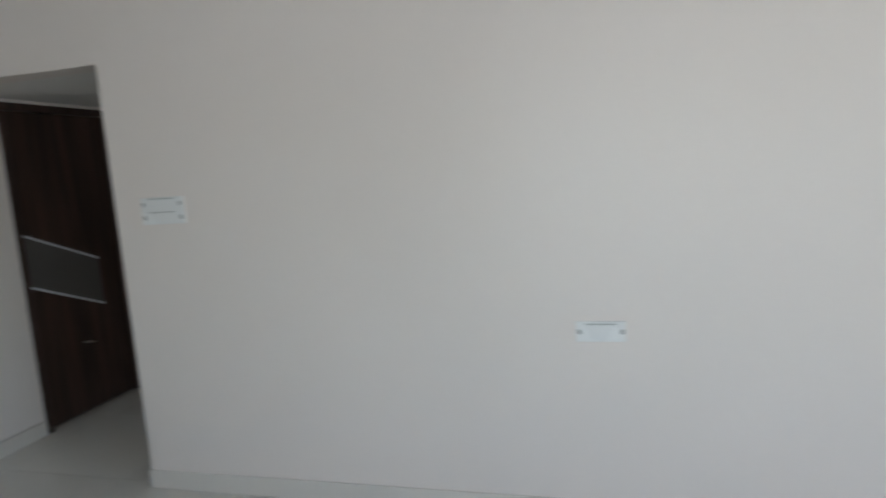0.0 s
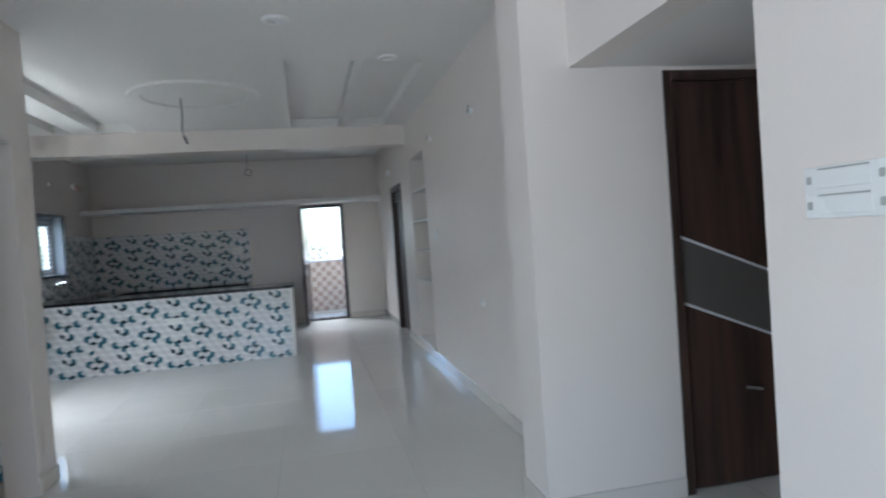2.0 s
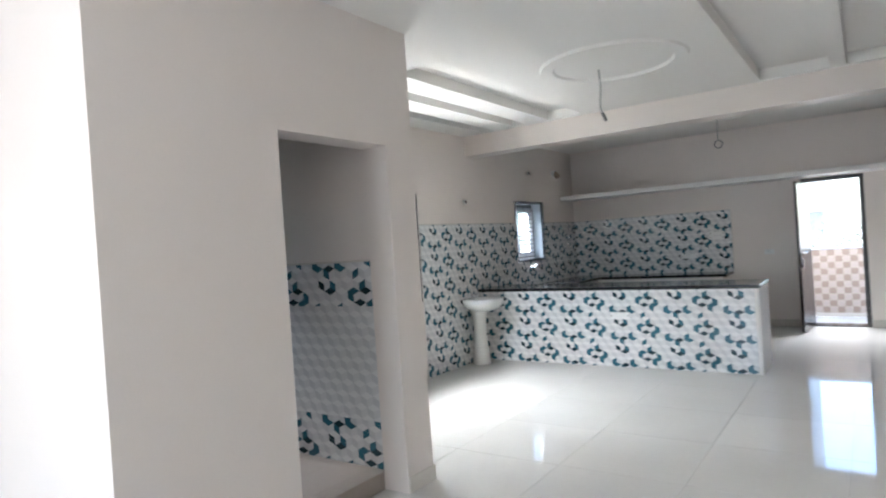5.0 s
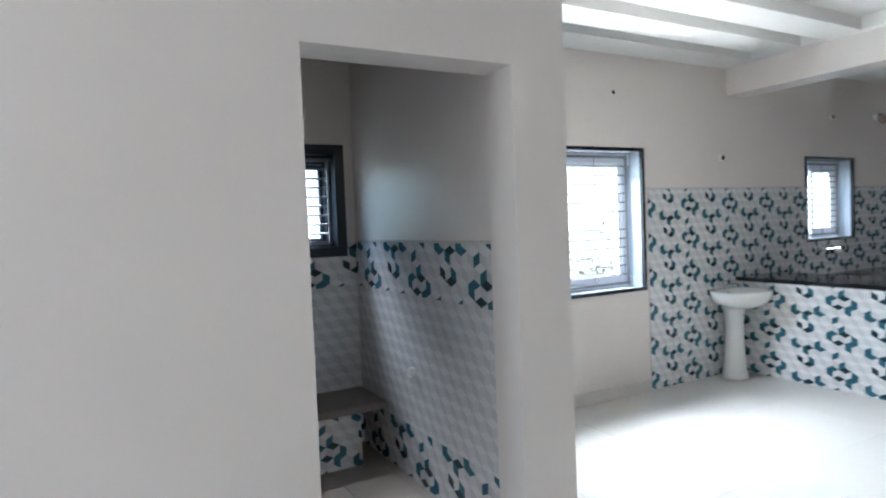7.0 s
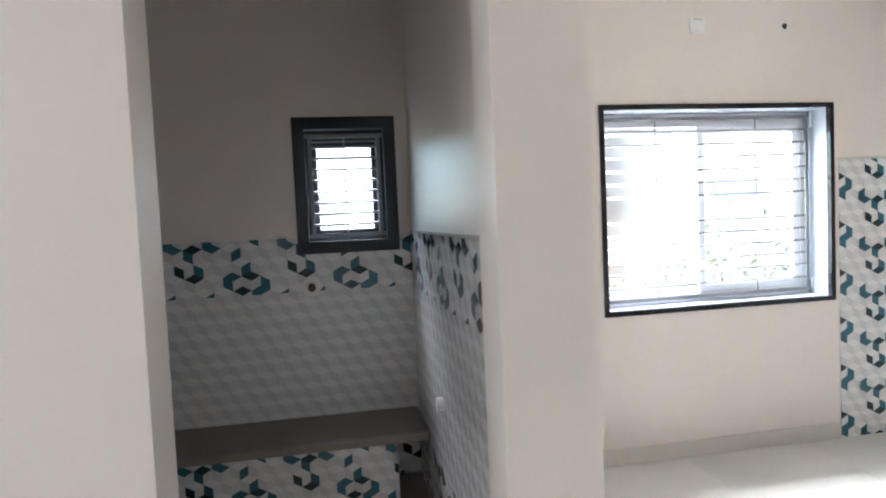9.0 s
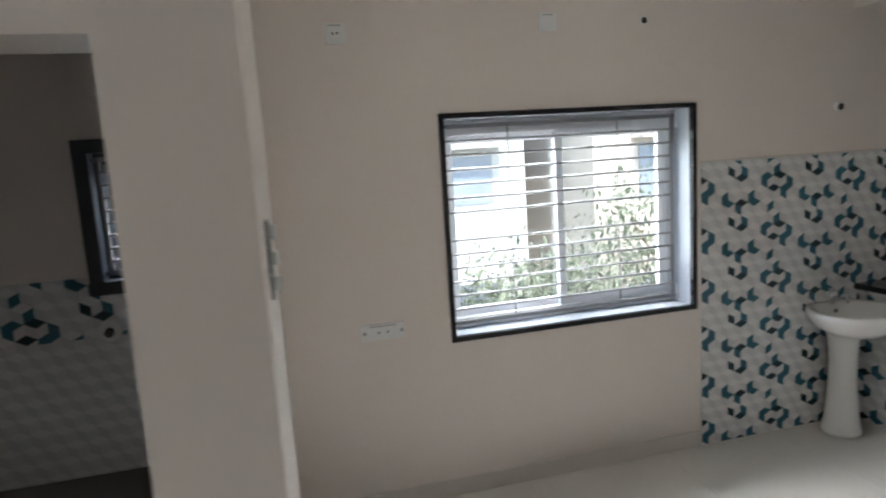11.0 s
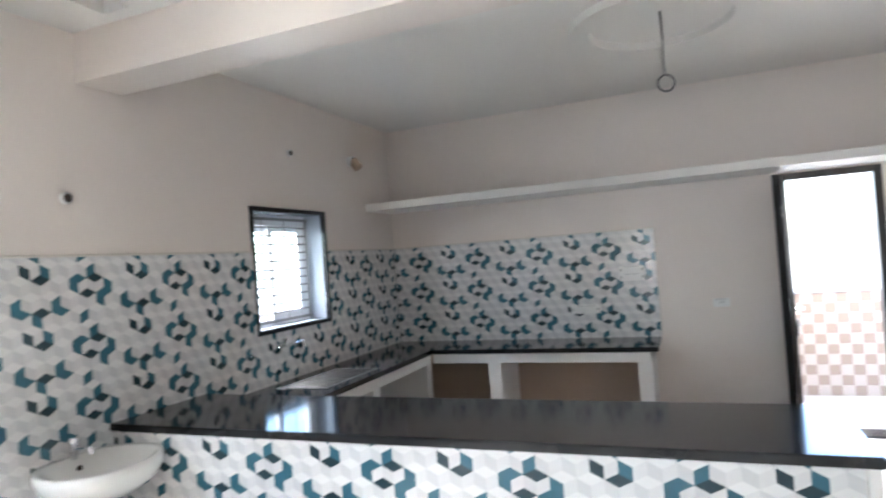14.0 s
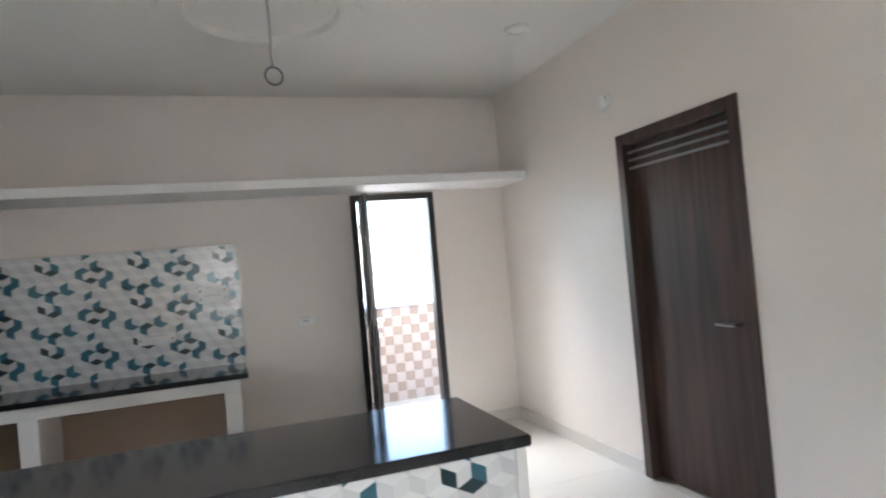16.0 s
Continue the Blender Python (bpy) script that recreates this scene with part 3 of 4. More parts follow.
for a in ((LEFT + 0.009, CX - 0.001, SK[3], -0.009), (LEFT + 0.009, CX - 0.001, PY1, SK[2]), (LEFT + 0.009, SK[0], SK[2], SK[3]), (SK[1], CX - 0.001, SK[2], SK[3])):
    part("side_run", box(bmesh.new(), *a, KZ - 0.038, KZ), GRANITE, top)

sink = thing("kitchen_sink", ((SK[0] + SK[1]) / 2, (SK[2] + SK[3]) / 2, KZ - 0.2), "stainless steel sink sunk in the worktop", "sink")
bm = bmesh.new()
box(bm, SK[0] + 0.002, SK[1] - 0.002, SK[2] + 0.002, SK[3] - 0.002, KZ - 0.19, KZ - 0.002)
bm.faces.ensure_lookup_table()
tops = [f for f in bm.faces if f.calc_center_median().z > KZ - 0.01]
bmesh.ops.delete(bm, geom=tops, context="FACES")
bmesh.ops.solidify(bm, geom=bm.faces[:], thickness=0.003)
bowl = part("bowl", bm, STEEL, sink)
bm = bmesh.new()
for a in ((SK[0] - 0.018, SK[1] + 0.018, SK[2] - 0.018, SK[2]), (SK[0] - 0.018, SK[1] + 0.018, SK[3], SK[3] + 0.018), (SK[0] - 0.018, SK[0], SK[2], SK[3]), (SK[1], SK[1] + 0.018, SK[2], SK[3])):
    box(bm, *a, KZ, KZ + 0.004)
part("rim", bm, STEEL, sink)
part("drain", rod(bmesh.new(), ((SK[0] + SK[1]) / 2, (SK[2] + SK[3]) / 2, KZ - 0.187), ((SK[0] + SK[1]) / 2, (SK[2] + SK[3]) / 2, KZ - 0.183), 0.04, 16), HOLE, bowl)


def wall_tap(name, y, z, reach, label):
    t = thing(name, (LEFT + 0.008, y, z), label, "tap")
    bm = rod(bmesh.new(), (LEFT + 0.008, y, z), (LEFT + 0.018, y, z), 0.028, 16)
    rod(bm, (LEFT + 0.018, y, z), (LEFT + 0.07, y, z), 0.012, 12)
    body = part("body", bm, CHROME, t)
    bm = rod(bmesh.new(), (LEFT + 0.065, y, z), (LEFT + 0.07 + reach, y, z + 0.03), 0.009, 12)
    rod(bm, (LEFT + 0.068 + reach, y, z + 0.034), (LEFT + 0.075 + reach, y, z - 0.02), 0.009, 12)
    part("spout", bm, CHROME, body)
    bm = rod(bmesh.new(), (LEFT + 0.055, y, z), (LEFT + 0.055, y, z + 0.045), 0.011, 12)
    rod(bm, (LEFT + 0.055, y - 0.035, z + 0.045), (LEFT + 0.055, y + 0.035, z + 0.045), 0.007, 8)
    part("handle", bm, CHROME, body)


wall_tap("wall_tap", -1.95, 1.08, 0.14, "chrome wall tap below the kitchen window")

# ---------------------------------------------------------------- pedestal basin
BX, BY = LEFT + 0.265, -3.60
basin = thing("pedestal_basin", (BX, BY, 0.0), "white ceramic pedestal basin against patterned tiles", "wash basin")
bm = lathe(bmesh.new(), [(0.115, 0.0), (0.118, 0.02), (0.100, 0.08), (0.082, 0.30), (0.078, 0.48), (0.088, 0.60), (0.11, 0.68)], (BX - 0.10, BY, 0.0), 28)
part("pedestal", bm, CERAMIC, basin, smooth=True)
bm = bmesh.new()
sides, prof = 40, [(0.30, 0.655), (0.62, 0.672), (0.90, 0.72), (1.0, 0.775), (1.0, 0.805), (0.97, 0.815), (0.86, 0.808), (0.74, 0.77), (0.50, 0.725), (0.12, 0.712)]
loops = []
for s, z in prof:
    row = []
    for k in range(sides):
        a = 2 * math.pi * k / sides
        px, py = 0.215 * math.cos(a), 0.275 * math.sin(a)
        if px < 0:
            px = max(px * 1.35, -0.25)      # squared towards the wall
        row.append(bm.verts.new((BX + px * s, BY + py * s, z)))
    loops.append(row)
for a, b in zip(loops, loops[1:]):
    for k in range(sides):
        bm.faces.new((a[k], a[(k + 1) % sides], b[(k + 1) % sides], b[k]))
bm.faces.new(loops[0][::-1])
bm.faces.new(loops[-1])
bowl = part("bowl", bm, CERAMIC, basin, smooth=True)
part("drain", rod(bmesh.new(), (BX, BY, 0.713), (BX, BY, 0.717), 0.022, 16), CHROME, bowl)
part("overflow", rod(bmesh.new(), (BX - 0.165, BY, 0.772), (BX - 0.155, BY, 0.770), 0.012, 10), HOLE, bowl)
bm = rod(bmesh.new(), (BX - 0.19, BY, 0.81), (BX - 0.19, BY, 0.885), 0.017, 14)
rod(bm, (BX - 0.19, BY, 0.855), (BX - 0.08, BY, 0.865), 0.010, 12)
rod(bm, (BX - 0.085, BY, 0.868), (BX - 0.078, BY, 0.838), 0.010, 12)
tap = part("tap", bm, CHROME, basin, "chrome pillar tap")
part("knob", rod(bmesh.new(), (BX - 0.19, BY, 0.885), (BX - 0.19, BY, 0.905), 0.022, 12), CHROME, tap)
bm = rod(bmesh.new(), (LEFT + 0.02, BY + 0.14, 0.48), (BX - 0.1, BY + 0.05, 0.55), 0.012, 8)
part("waste_pipe", bm, GRILLE, basin)


# ---------------------------------------------------------------- switches, sockets and wires
def plate(name, centre, wide, high, normal, label, rows=1, deep=0.012, bars=2, screws=True):
    """A switch plate on a wall; normal is '+x', '-x', '-y' or '+y'."""
    p = thing(name, centre, label, "switch plate")
    cx, cy, cz = centre
    sgn = 1 if normal[0] == "+" else -1

    def slab(u0, u1, z0, z1, d0, d1, r=0.002):
        if normal[1] == "x":
            a, b = sorted((cx + sgn * d0, cx + sgn * d1))
            return soft_box(a, b, cy + u0, cy + u1, cz + z0, cz + z1, r)
        a, b = sorted((cy + sgn * d0, cy + sgn * d1))
        return soft_box(cx + u0, cx + u1, a, b, cz + z0, cz + z1, r)

    back = part("backplate", slab(-wide / 2, wide / 2, -high / 2, high / 2, 0.0, deep), PLASTIC, p)
    rh = high / rows
    for k in range(rows):
        zc = -high / 2 + rh * (k + 0.5)
        module = part("module", slab(-wide * 0.32, wide * 0.32, zc - rh * 0.34, zc + rh * 0.34, deep, deep + 0.004, 0.001), PLASTIC, p)
        part("seam", slab(-wide * 0.30, wide * 0.30, zc + rh * 0.36, zc + rh * 0.36 + 0.004, deep, deep + 0.0045, 0.0005), GREY_PLASTIC, p)
        if screws:
            for u in (-0.43, 0.43):
                part("screw_slot", slab(wide * u - 0.008, wide * u + 0.008, zc - 0.010, zc + 0.010, deep, deep + 0.002, 0.001), GREY_PLASTIC, back)
        for j in range(bars):
            u = (j - (bars - 1) / 2) * wide * 0.2
            part("pin_hole", slab(u - 0.004, u + 0.004, zc - 0.006, zc + 0.006, deep + 0.0035, deep + 0.005, 0.0005), HOLE, module)
    return p


plate("switchboard", (NEAR_X, -10.12, 1.448), 0.24, 0.13, "-x", "white double switchboard on the cream wall", 2, bars=0)
plate("socket", (NEAR_X, -12.15, 0.85), 0.20, 0.085, "-x", "white low socket plate on the cream wall", 1, bars=0)
plate("switch_plate", (0.0, -5.05, 1.42), 0.10, 0.11, "-x", "small white switch plate beside the niche", 1, bars=1, screws=False)
plate("socket", (0.0, -6.64, 0.84), 0.12, 0.05, "-x", "small white low socket plate", 1, bars=1, screws=False)
plate("socket", (LEFT, -6.45, 0.993), 0.23, 0.085, "+x", "white socket plate below the window sill", 1, bars=2)
plate("socket", (LEFT, -6.57, 2.50), 0.10, 0.10, "+x", "square white socket plate high on the wall", 1, bars=2, screws=False)
plate("blank_plate", (LEFT, -5.45, 2.55), 0.10, 0.09, "+x", "square cream blank plate over the window", 1, bars=0, screws=False)
plate("socket", (-2.545, -0.009, 1.375), 0.21, 0.13, "-y", "white double switch plate on patterned tiles", 2, bars=0)
plate("socket", (-2.965, -0.009, 1.075), 0.26, 0.075, "-y", "white socket plate on patterned tiles", 1, bars=0)
plate("socket", (-1.85, 0.0, 1.09), 0.13, 0.07, "-y", "white socket plate beside the back door", 1, bars=2, screws=False)
plate("socket", (-2.98, PY0 + 0.02, 0.58), 0.22, 0.08, "-y", "white socket plate on the tiled counter front", 1, bars=0)


def fitting(name, place, normal, label, colour=HOLE, size=0.022, reach=0.012):
    x, y, z = place
    sgn = 1 if normal[0] == "+" else -1
    e = (x + sgn * reach, y, z) if normal[1] == "x" else (x, y + sgn * reach, z)
    f = thing(name, place, label, "wall fitting")
    part("box", rod(bmesh.new(), place, e, size, 12), PLASTIC, f)
    e2 = (e[0] + (e[0] - x) * 0.3, e[1] + (e[1] - y) * 0.3, z)
    part("mouth", rod(bmesh.new(), e, e2, size * 0.7, 10), colour, f)
    return f


fitting("conduit_box", (LEFT, -4.868, 2.556), "+x", "open dark conduit hole above the window", size=0.026, reach=0.004)
fitting("conduit_box", (LEFT, -3.515, 2.035), "+x", "small conduit outlet above patterned tiles", size=0.03, reach=0.02)
fitting("conduit_box", (LEFT, -1.68, 2.505), "+x", "small conduit outlet above the kitchen window", size=0.028, reach=0.02)
f = fitting("lamp_holder", (LEFT, -0.79, 2.55), "+x", "white lamp holder with brown mouth", size=0.045, reach=0.05)
part("socket_cup", rod(bmesh.new(), (LEFT + 0.05, -0.79, 2.55), (LEFT + 0.10, -0.79, 2.48), 0.042, 14), PAINT_BROWN, f)
f = fitting("lamp_holder", (0.0, -1.72, 2.43), "-x", "round white lamp holder above the inner door frame", colour=PLASTIC, size=0.045, reach=0.04)
part("base_ring", rod(bmesh.new(), (0.0, -1.72, 2.43), (-0.012, -1.72, 2.43), 0.06, 18), PLASTIC, f)
for yy, zz in ((-5.06, 2.41), (-6.70, 2.36)):
    f = fitting("lamp_holder", (0.0, yy, zz), "-x", "bare wall lamp holder with short wires", colour=GREY_PLASTIC, size=0.024, reach=0.03)
    part("wire", rod(bmesh.new(), (-0.03, yy, zz), (-0.05, yy - 0.07, zz + 0.03), 0.005, 6), WIRE, f)


def cable(name, pts, r, mat, parent=None, label=""):
    cu = bpy.data.curves.new(name, "CURVE")
    cu.dimensions, cu.bevel_depth, cu.bevel_resolution = "3D", r, 2
    sp = cu.splines.new("BEZIER")
    sp.bezier_points.add(len(pts) - 1)
    o = base_of(parent) if parent else Vector()
    for bp_, p in zip(sp.bezier_points, pts):
        bp_.co = Vector(p) - o
        bp_.handle_left_type = bp_.handle_right_type = "AUTO"
    tmp = bpy.data.objects.new(name, cu)
    me = bpy.data.meshes.new_from_object(tmp)
    bpy.data.objects.remove(tmp)
    me.materials.clear()
    me.materials.append(mat)
    ob = new(name, me)
    if parent:
        ob.parent = parent
    return tagged(ob, label)


w1 = thing("hanging_cable", (-2.41, -5.12, CEIL), "grey cable hanging from the dining ceiling ring", "cable")
cable("wire", [(-2.41, -5.12, CEIL), (-2.405, -5.12, 2.7), (-2.412, -5.125, 2.56), (-2.40, -5.12, 2.50)], 0.009, GREY_PLASTIC, w1)
part("connector", rod(bmesh.new(), (-2.402, -5.12, 2.51), (-2.375, -5.115, 2.44), 0.013, 8), WIRE, w1)
w2 = thing("hanging_cable", (-2.12, -1.84, KCEIL), "grey cable with a looped end on the kitchen ceiling", "cable")
cable("wire", [(-2.12, -1.84, KCEIL), (-2.117, -1.84, 2.75), (-2.12, -1.84, 2.62), (-2.115, -1.84, 2.57)], 0.007, GREY_PLASTIC, w2)
cable("loop", [(-2.115, -1.84, 2.57)] + [(-2.115 + 0.045 * math.sin(a), -1.84 + 0.01 * math.sin(a), 2.525 + 0.047 * math.cos(a)) for a in (0.5, 1.4, 2.3, 3.14, 4.0, 4.9, 5.9)] + [(-2.12, -1.842, 2.572)], 0.006, WIRE, w2)


def ceiling_lamp(x, y, z):
    l = thing("ceiling_light", (x, y, z), "round white unlit ceiling downlight", "ceiling light", "ceiling downlights")
    part("rim", lathe(bmesh.new(), [(0.085, 0.0), (0.085, -0.012), (0.07, -0.02), (0.06, -0.02), (0.06, 0.0)], (x, y, z), 28), TRIM_WHITE, l, smooth=True)
    part("diffuser", rod(bmesh.new(), (x, y, z), (x, y, z - 0.014), 0.058, 24), PLASTIC, l)


for x, y, z in ((-1.43, -7.25, CEIL), (-0.60, -6.42, CEIL), (-0.54, -1.61, KCEIL)):
    ceiling_lamp(x, y, z)

# switch stuff on the end face of the washroom wall
sb = thing("open_switch_box", (-3.4, PART_Y, 1.63), "open metal switch boxes without covers in the wall end", "switch box")
for k, zz in enumerate((1.70, 1.63, 1.56)):
    bm = bmesh.new()
    box(bm, -3.45, -3.35, PART_Y + 0.001, PART_Y + 0.012, zz - 0.032, zz + 0.032)
    part("metal_box", bm, GREY_PLASTIC, sb)
    part("terminal", soft_box(-3.42, -3.40, PART_Y + 0.012, PART_Y + 0.03, zz - 0.02, zz + 0.02), PLASTIC, sb)

# ---------------------------------------------------------------- washroom
part_w = thing("stone_bench", (-4.6, -8.0, WASH_Z), "grey stone bench on a tiled riser", "bench")
part("seat_slab", soft_box(WASH_X + 0.009, -4.40, WASH_Y0 + 0.009, WASH_Y1 - 0.009, 0.44, 0.48, 0.004), SLAB, part_w)
part("riser", box(bmesh.new(), -4.55, -4.47, WASH_Y0 + 0.009, WASH_Y1 - 0.16, WASH_Z, 0.44), PAINT_BROWN, part_w)
tp = thing("wall_tap", (WASH_X + 0.009, -7.725, 1.172), "white plastic capped pipe outlet on the washroom wall", "tap")
part("collar", rod(bmesh.new(), (WASH_X + 0.009, -7.725, 1.172), (WASH_X + 0.03, -7.725, 1.172), 0.05, 18), PLASTIC, tp)
part("cap", rod(bmesh.new(), (WASH_X + 0.03, -7.725, 1.172), (WASH_X + 0.055, -7.725, 1.167), 0.02, 14), HOLE, tp)
tp = thing("pipe_outlet", (-4.05, WASH_Y1 - 0.009, 0.72), "white plastic pipe outlet on the washroom side wall", "pipe")
part("collar", rod(bmesh.new(), (-4.05, WASH_Y1 - 0.001, 0.72), (-4.05, WASH_Y1 - 0.028, 0.72), 0.028, 16), PLASTIC, tp)

# ---------------------------------------------------------------- outside
bm = bmesh.new()
box(bm, -3.0, 3.0, 0.23, 1.50, -0.25, -0.03)
structure("balcony_floor", bm, GREY_STONE, "plain stone utility balcony floor", "floor")
BAL = 1.30
par = thing("parapet", (-0.9, BAL, 0.0), "balcony parapet clad in small chequered tiles", "parapet", kind="structure")
part("core", box(bmesh.new(), -3.0, 3.0, BAL + 0.008, BAL + 0.16, -0.05, 1.03), FACADE, par)
part("coping", soft_box(-3.02, 3.0, BAL - 0.02, BAL + 0.18, 1.03, 1.06, 0.005), GREY_STONE, par)
# unseen end walls, added to keep side light off the parapet
for xx in (-2.3, 1.0):
    structure("light_block_balcony", box(bmesh.new(), xx, xx + 0.12, 0.235, BAL - 0.022, -0.03, 2.95), FACADE, "unseen wall added to cut light at the balcony end", "wall")
# unseen slab overhead, added to put the parapet in shade
structure("shade_slab_balcony", box(bmesh.new(), -3.0, 3.0, 0.23, 1.55, 2.95, 3.1), FACADE, "unseen slab added to shade the balcony", "slab")
structure("ground", box(bmesh.new(), -400, 400, -400, 400, -3.6, -3.4), GROUND, "dry open ground below", "ground")


def house(name, x0, x1, y0, y1, z0, z1, mat, face, cols, rows, label):
    h = thing(name, ((x0 + x1) / 2, (y0 + y1) / 2, z0), label, "building")
    part("wall", box(bmesh.new(), x0, x1, y0, y1, z0, z1), mat, h)
    part("roof", box(bmesh.new(), x0 - 0.15, x1 + 0.15, y0 - 0.15, y1 + 0.15, z1, z1 + 0.25), FACADE, h)
    for c in range(cols):
        for r in range(rows):
            zc = z0 + 1.7 + 3.1 * r
            if zc > z1 - 0.5:
                continue
            if face == "+x":
                yc = y0 + (y1 - y0) * (c + 0.5) / cols
                part("window", box(bmesh.new(), x1, x1 + 0.03, yc - 0.55, yc + 0.55, zc - 0.6, zc + 0.6), FACADE_WIN, h)
                part("sunshade", box(bmesh.new(), x1, x1 + 0.5, yc - 0.75, yc + 0.75, zc + 0.7, zc + 0.78), mat, h)
            else:
                xc = x0 + (x1 - x0) * (c + 0.5) / cols
                part("window", box(bmesh.new(), xc - 0.55, xc + 0.55, y0 - 0.03, y0, zc - 0.6, zc + 0.6), FACADE_WIN, h)
                part("sunshade", box(bmesh.new(), xc - 0.75, xc + 0.75, y0 - 0.5, y0, zc + 0.7, zc + 0.78), mat, h)
    return h


house("apartment_house", -24, -15.5, -9.5, -1.2, -3.4, 5.6, FACADE, "+x", 3, 3, "pale plastered house across the lane")
house("apartment_house", -23, -14.0, -0.2, 6.5, -3.4, 3.4, FACADE_B, "+x", 2, 2, "peach plastered house beside the lane")
house("apartment_house", -9, -2.6, 34, 42, -3.4, 6.0, FACADE, "-y", 4, 3, "far pale apartment house behind the balcony")


def tree(x, y, z, high, spread, seed):
    t = thing("tree", (x, y, z), "leafy green tree beside the houses", "tree", "trees outside")
    rnd = random.Random(seed)
    bm = rod(bmesh.new(), (x, y, z), (x + 0.1, y, z + high * 0.6), 0.13, 8, 0.07)
    tips = []
    for k in range(7):
        a = rnd.uniform(0, 6.28)
        tip = (x + spread * 0.7 * math.cos(a), y + spread * 0.7 * math.sin(a), z + high * rnd.uniform(0.6, 0.95))
        rod(bm, (x + 0.08, y, z + high * rnd.uniform(0.4, 0.6)), tip, 0.05, 6, 0.015)
        tips.append(tip)
    part("trunk", bm, BARK, t)
    verts, faces = [], []
    for k in range(1800):
        tip = rnd.choice(tips)
        c = Vector((tip[0] + rnd.gauss(0, spread * 0.3), tip[1] + rnd.gauss(0, spread * 0.3), tip[2] + rnd.gauss(0, high * 0.12)))
        q = Euler((rnd.uniform(0, 6.28), rnd.uniform(0, 6.28), rnd.uniform(0, 6.28))).to_matrix()
        s = rnd.uniform(0.05, 0.11)
        n0 = len(verts)
        for p in ((-s, 0, 0), (0, -s * 0.4, 0.02), (s, 0, 0), (0, s * 0.4, 0.02)):
            verts.append(c + q @ Vector(p))
        faces.append((n0, n0 + 1, n0 + 2, n0 + 3))
    me = bpy.data.meshes.new("crown")
    me.from_pydata([v - Vector((x, y, z)) for v in verts], [], faces)
    me.materials.append(LEAF)
    ob = new("crown", me)
    ob.parent = t


tree(-10.5, -4.6, -3.4, 3.3, 1.5, 1)
tree(-11.5, -2.4, -3.4, 3.3, 1.4, 2)
tree(-11.0, -6.8, -3.4, 3.2, 1.4, 3)
tree(-2.2, 14.0, -3.4, 4.4, 1.8, 4)
tree(-12.0, 0.8, -3.4, 4.2, 1.6, 5)

# ---------------------------------------------------------------- patterned wall tiles
HW, HS = 0.10, 0.05                    # width and side of the printed hexagons
TW, TH = 0.60, 0.30
# dark lozenges of one tile: column (in half widths), row, side of the hexagon, shade
MOTIF = [(1, 1, "L", 3), (1, 1, "T", 3), (2, 2, "R", 3), (3, 1, "T", 4), (5, 1, "L", 3), (4, 0, "T", 3), (4, 0, "L", 3), (2, 0, "T", 4), (1, 3, "R", 3),
         (8, 2, "L", 4), (9, 1, "T", 4), (10, 2, "L", 3),
         (6, 0, "R", 3), (7, 3, "T", 3), (9, 3, "T", 4), (9, 3, "L", 3), (10, 0, "R", 3), (11, 3, "T", 3)]
SHADES = [T_WHITE, T_RELIEF_PALE, T_RELIEF_GREY, T_TEAL, T_DARK]
_tiles = {}


def tile_mesh(u0, u1, v0, v1, plain):
    """A tile cut to u0..u1, v0..v1 of its 0.6 x 0.3 m, printed with hexagons split in three."""
    key = (round(u0, 3), round(u1, 3), round(v0, 3), round(v1, 3), plain)
    if key in _tiles:
        return _tiles[key]
    dark = {} if plain else {((c % 12), (r % 4), side): sh for c, r, side, sh in MOTIF}
    bm = bmesh.new()
    lift = 0.0016 if plain else 0.0008
    for r in range(-1, 6):
        for c in range(-2, 18):
            if (c + r) % 2:
                continue
            cx, cy = c * HW / 2, r * 1.5 * HS
            if cx < u0 - HW or cx > u1 + HW or cy < v0 - 2 * HS or cy > v1 + 2 * HS:
                continue
            h = [(cx, cy + HS), (cx + HW / 2, cy + HS / 2), (cx + HW / 2, cy - HS / 2), (cx, cy - HS), (cx - HW / 2, cy - HS / 2), (cx - HW / 2, cy + HS / 2)]
            o = bm.verts.new((cx, cy, 0.008 + lift))
            vs = [bm.verts.new((p, q, 0.008)) for p, q in h]
            # undecorated lozenges get a tone by side, which paints in relief shading
            for side, idx, tone in (("T", (5, 0, 1), 0), ("R", (1, 2, 3), 1), ("L", (3, 4, 5), 2)):
                f = bm.faces.new((o, *(vs[i] for i in idx)))
                f.material_index = dark.get((c % 12, r % 4, side), tone)
    for co, no in (((u0, 0, 0), (-1, 0, 0)), ((u1, 0, 0), (1, 0, 0)), ((0, v0, 0), (0, -1, 0)), ((0, v1, 0), (0, 1, 0))):
        bmesh.ops.bisect_plane(bm, geom=bm.verts[:] + bm.edges[:] + bm.faces[:], plane_co=co, plane_no=no, clear_outer=True)
    g = 0.0008
    c4 = [(u0 + g, v0 + g), (u1 - g, v0 + g), (u1 - g, v1 - g), (u0 + g, v1 - g)]
    lo = [bm.verts.new((p, q, 0.0)) for p, q in c4]
    hi = [bm.verts.new((p, q, 0.0078)) for p, q in c4]
    for k in range(4):
        bm.faces.new((lo[k], lo[(k + 1) % 4], hi[(k + 1) % 4], hi[k]))
    me = bpy.data.meshes.new("tile")
    bm.to_mesh(me)
    bm.free()
    for m in SHADES:
        me.materials.append(m)
    _tiles[key] = me
    return me


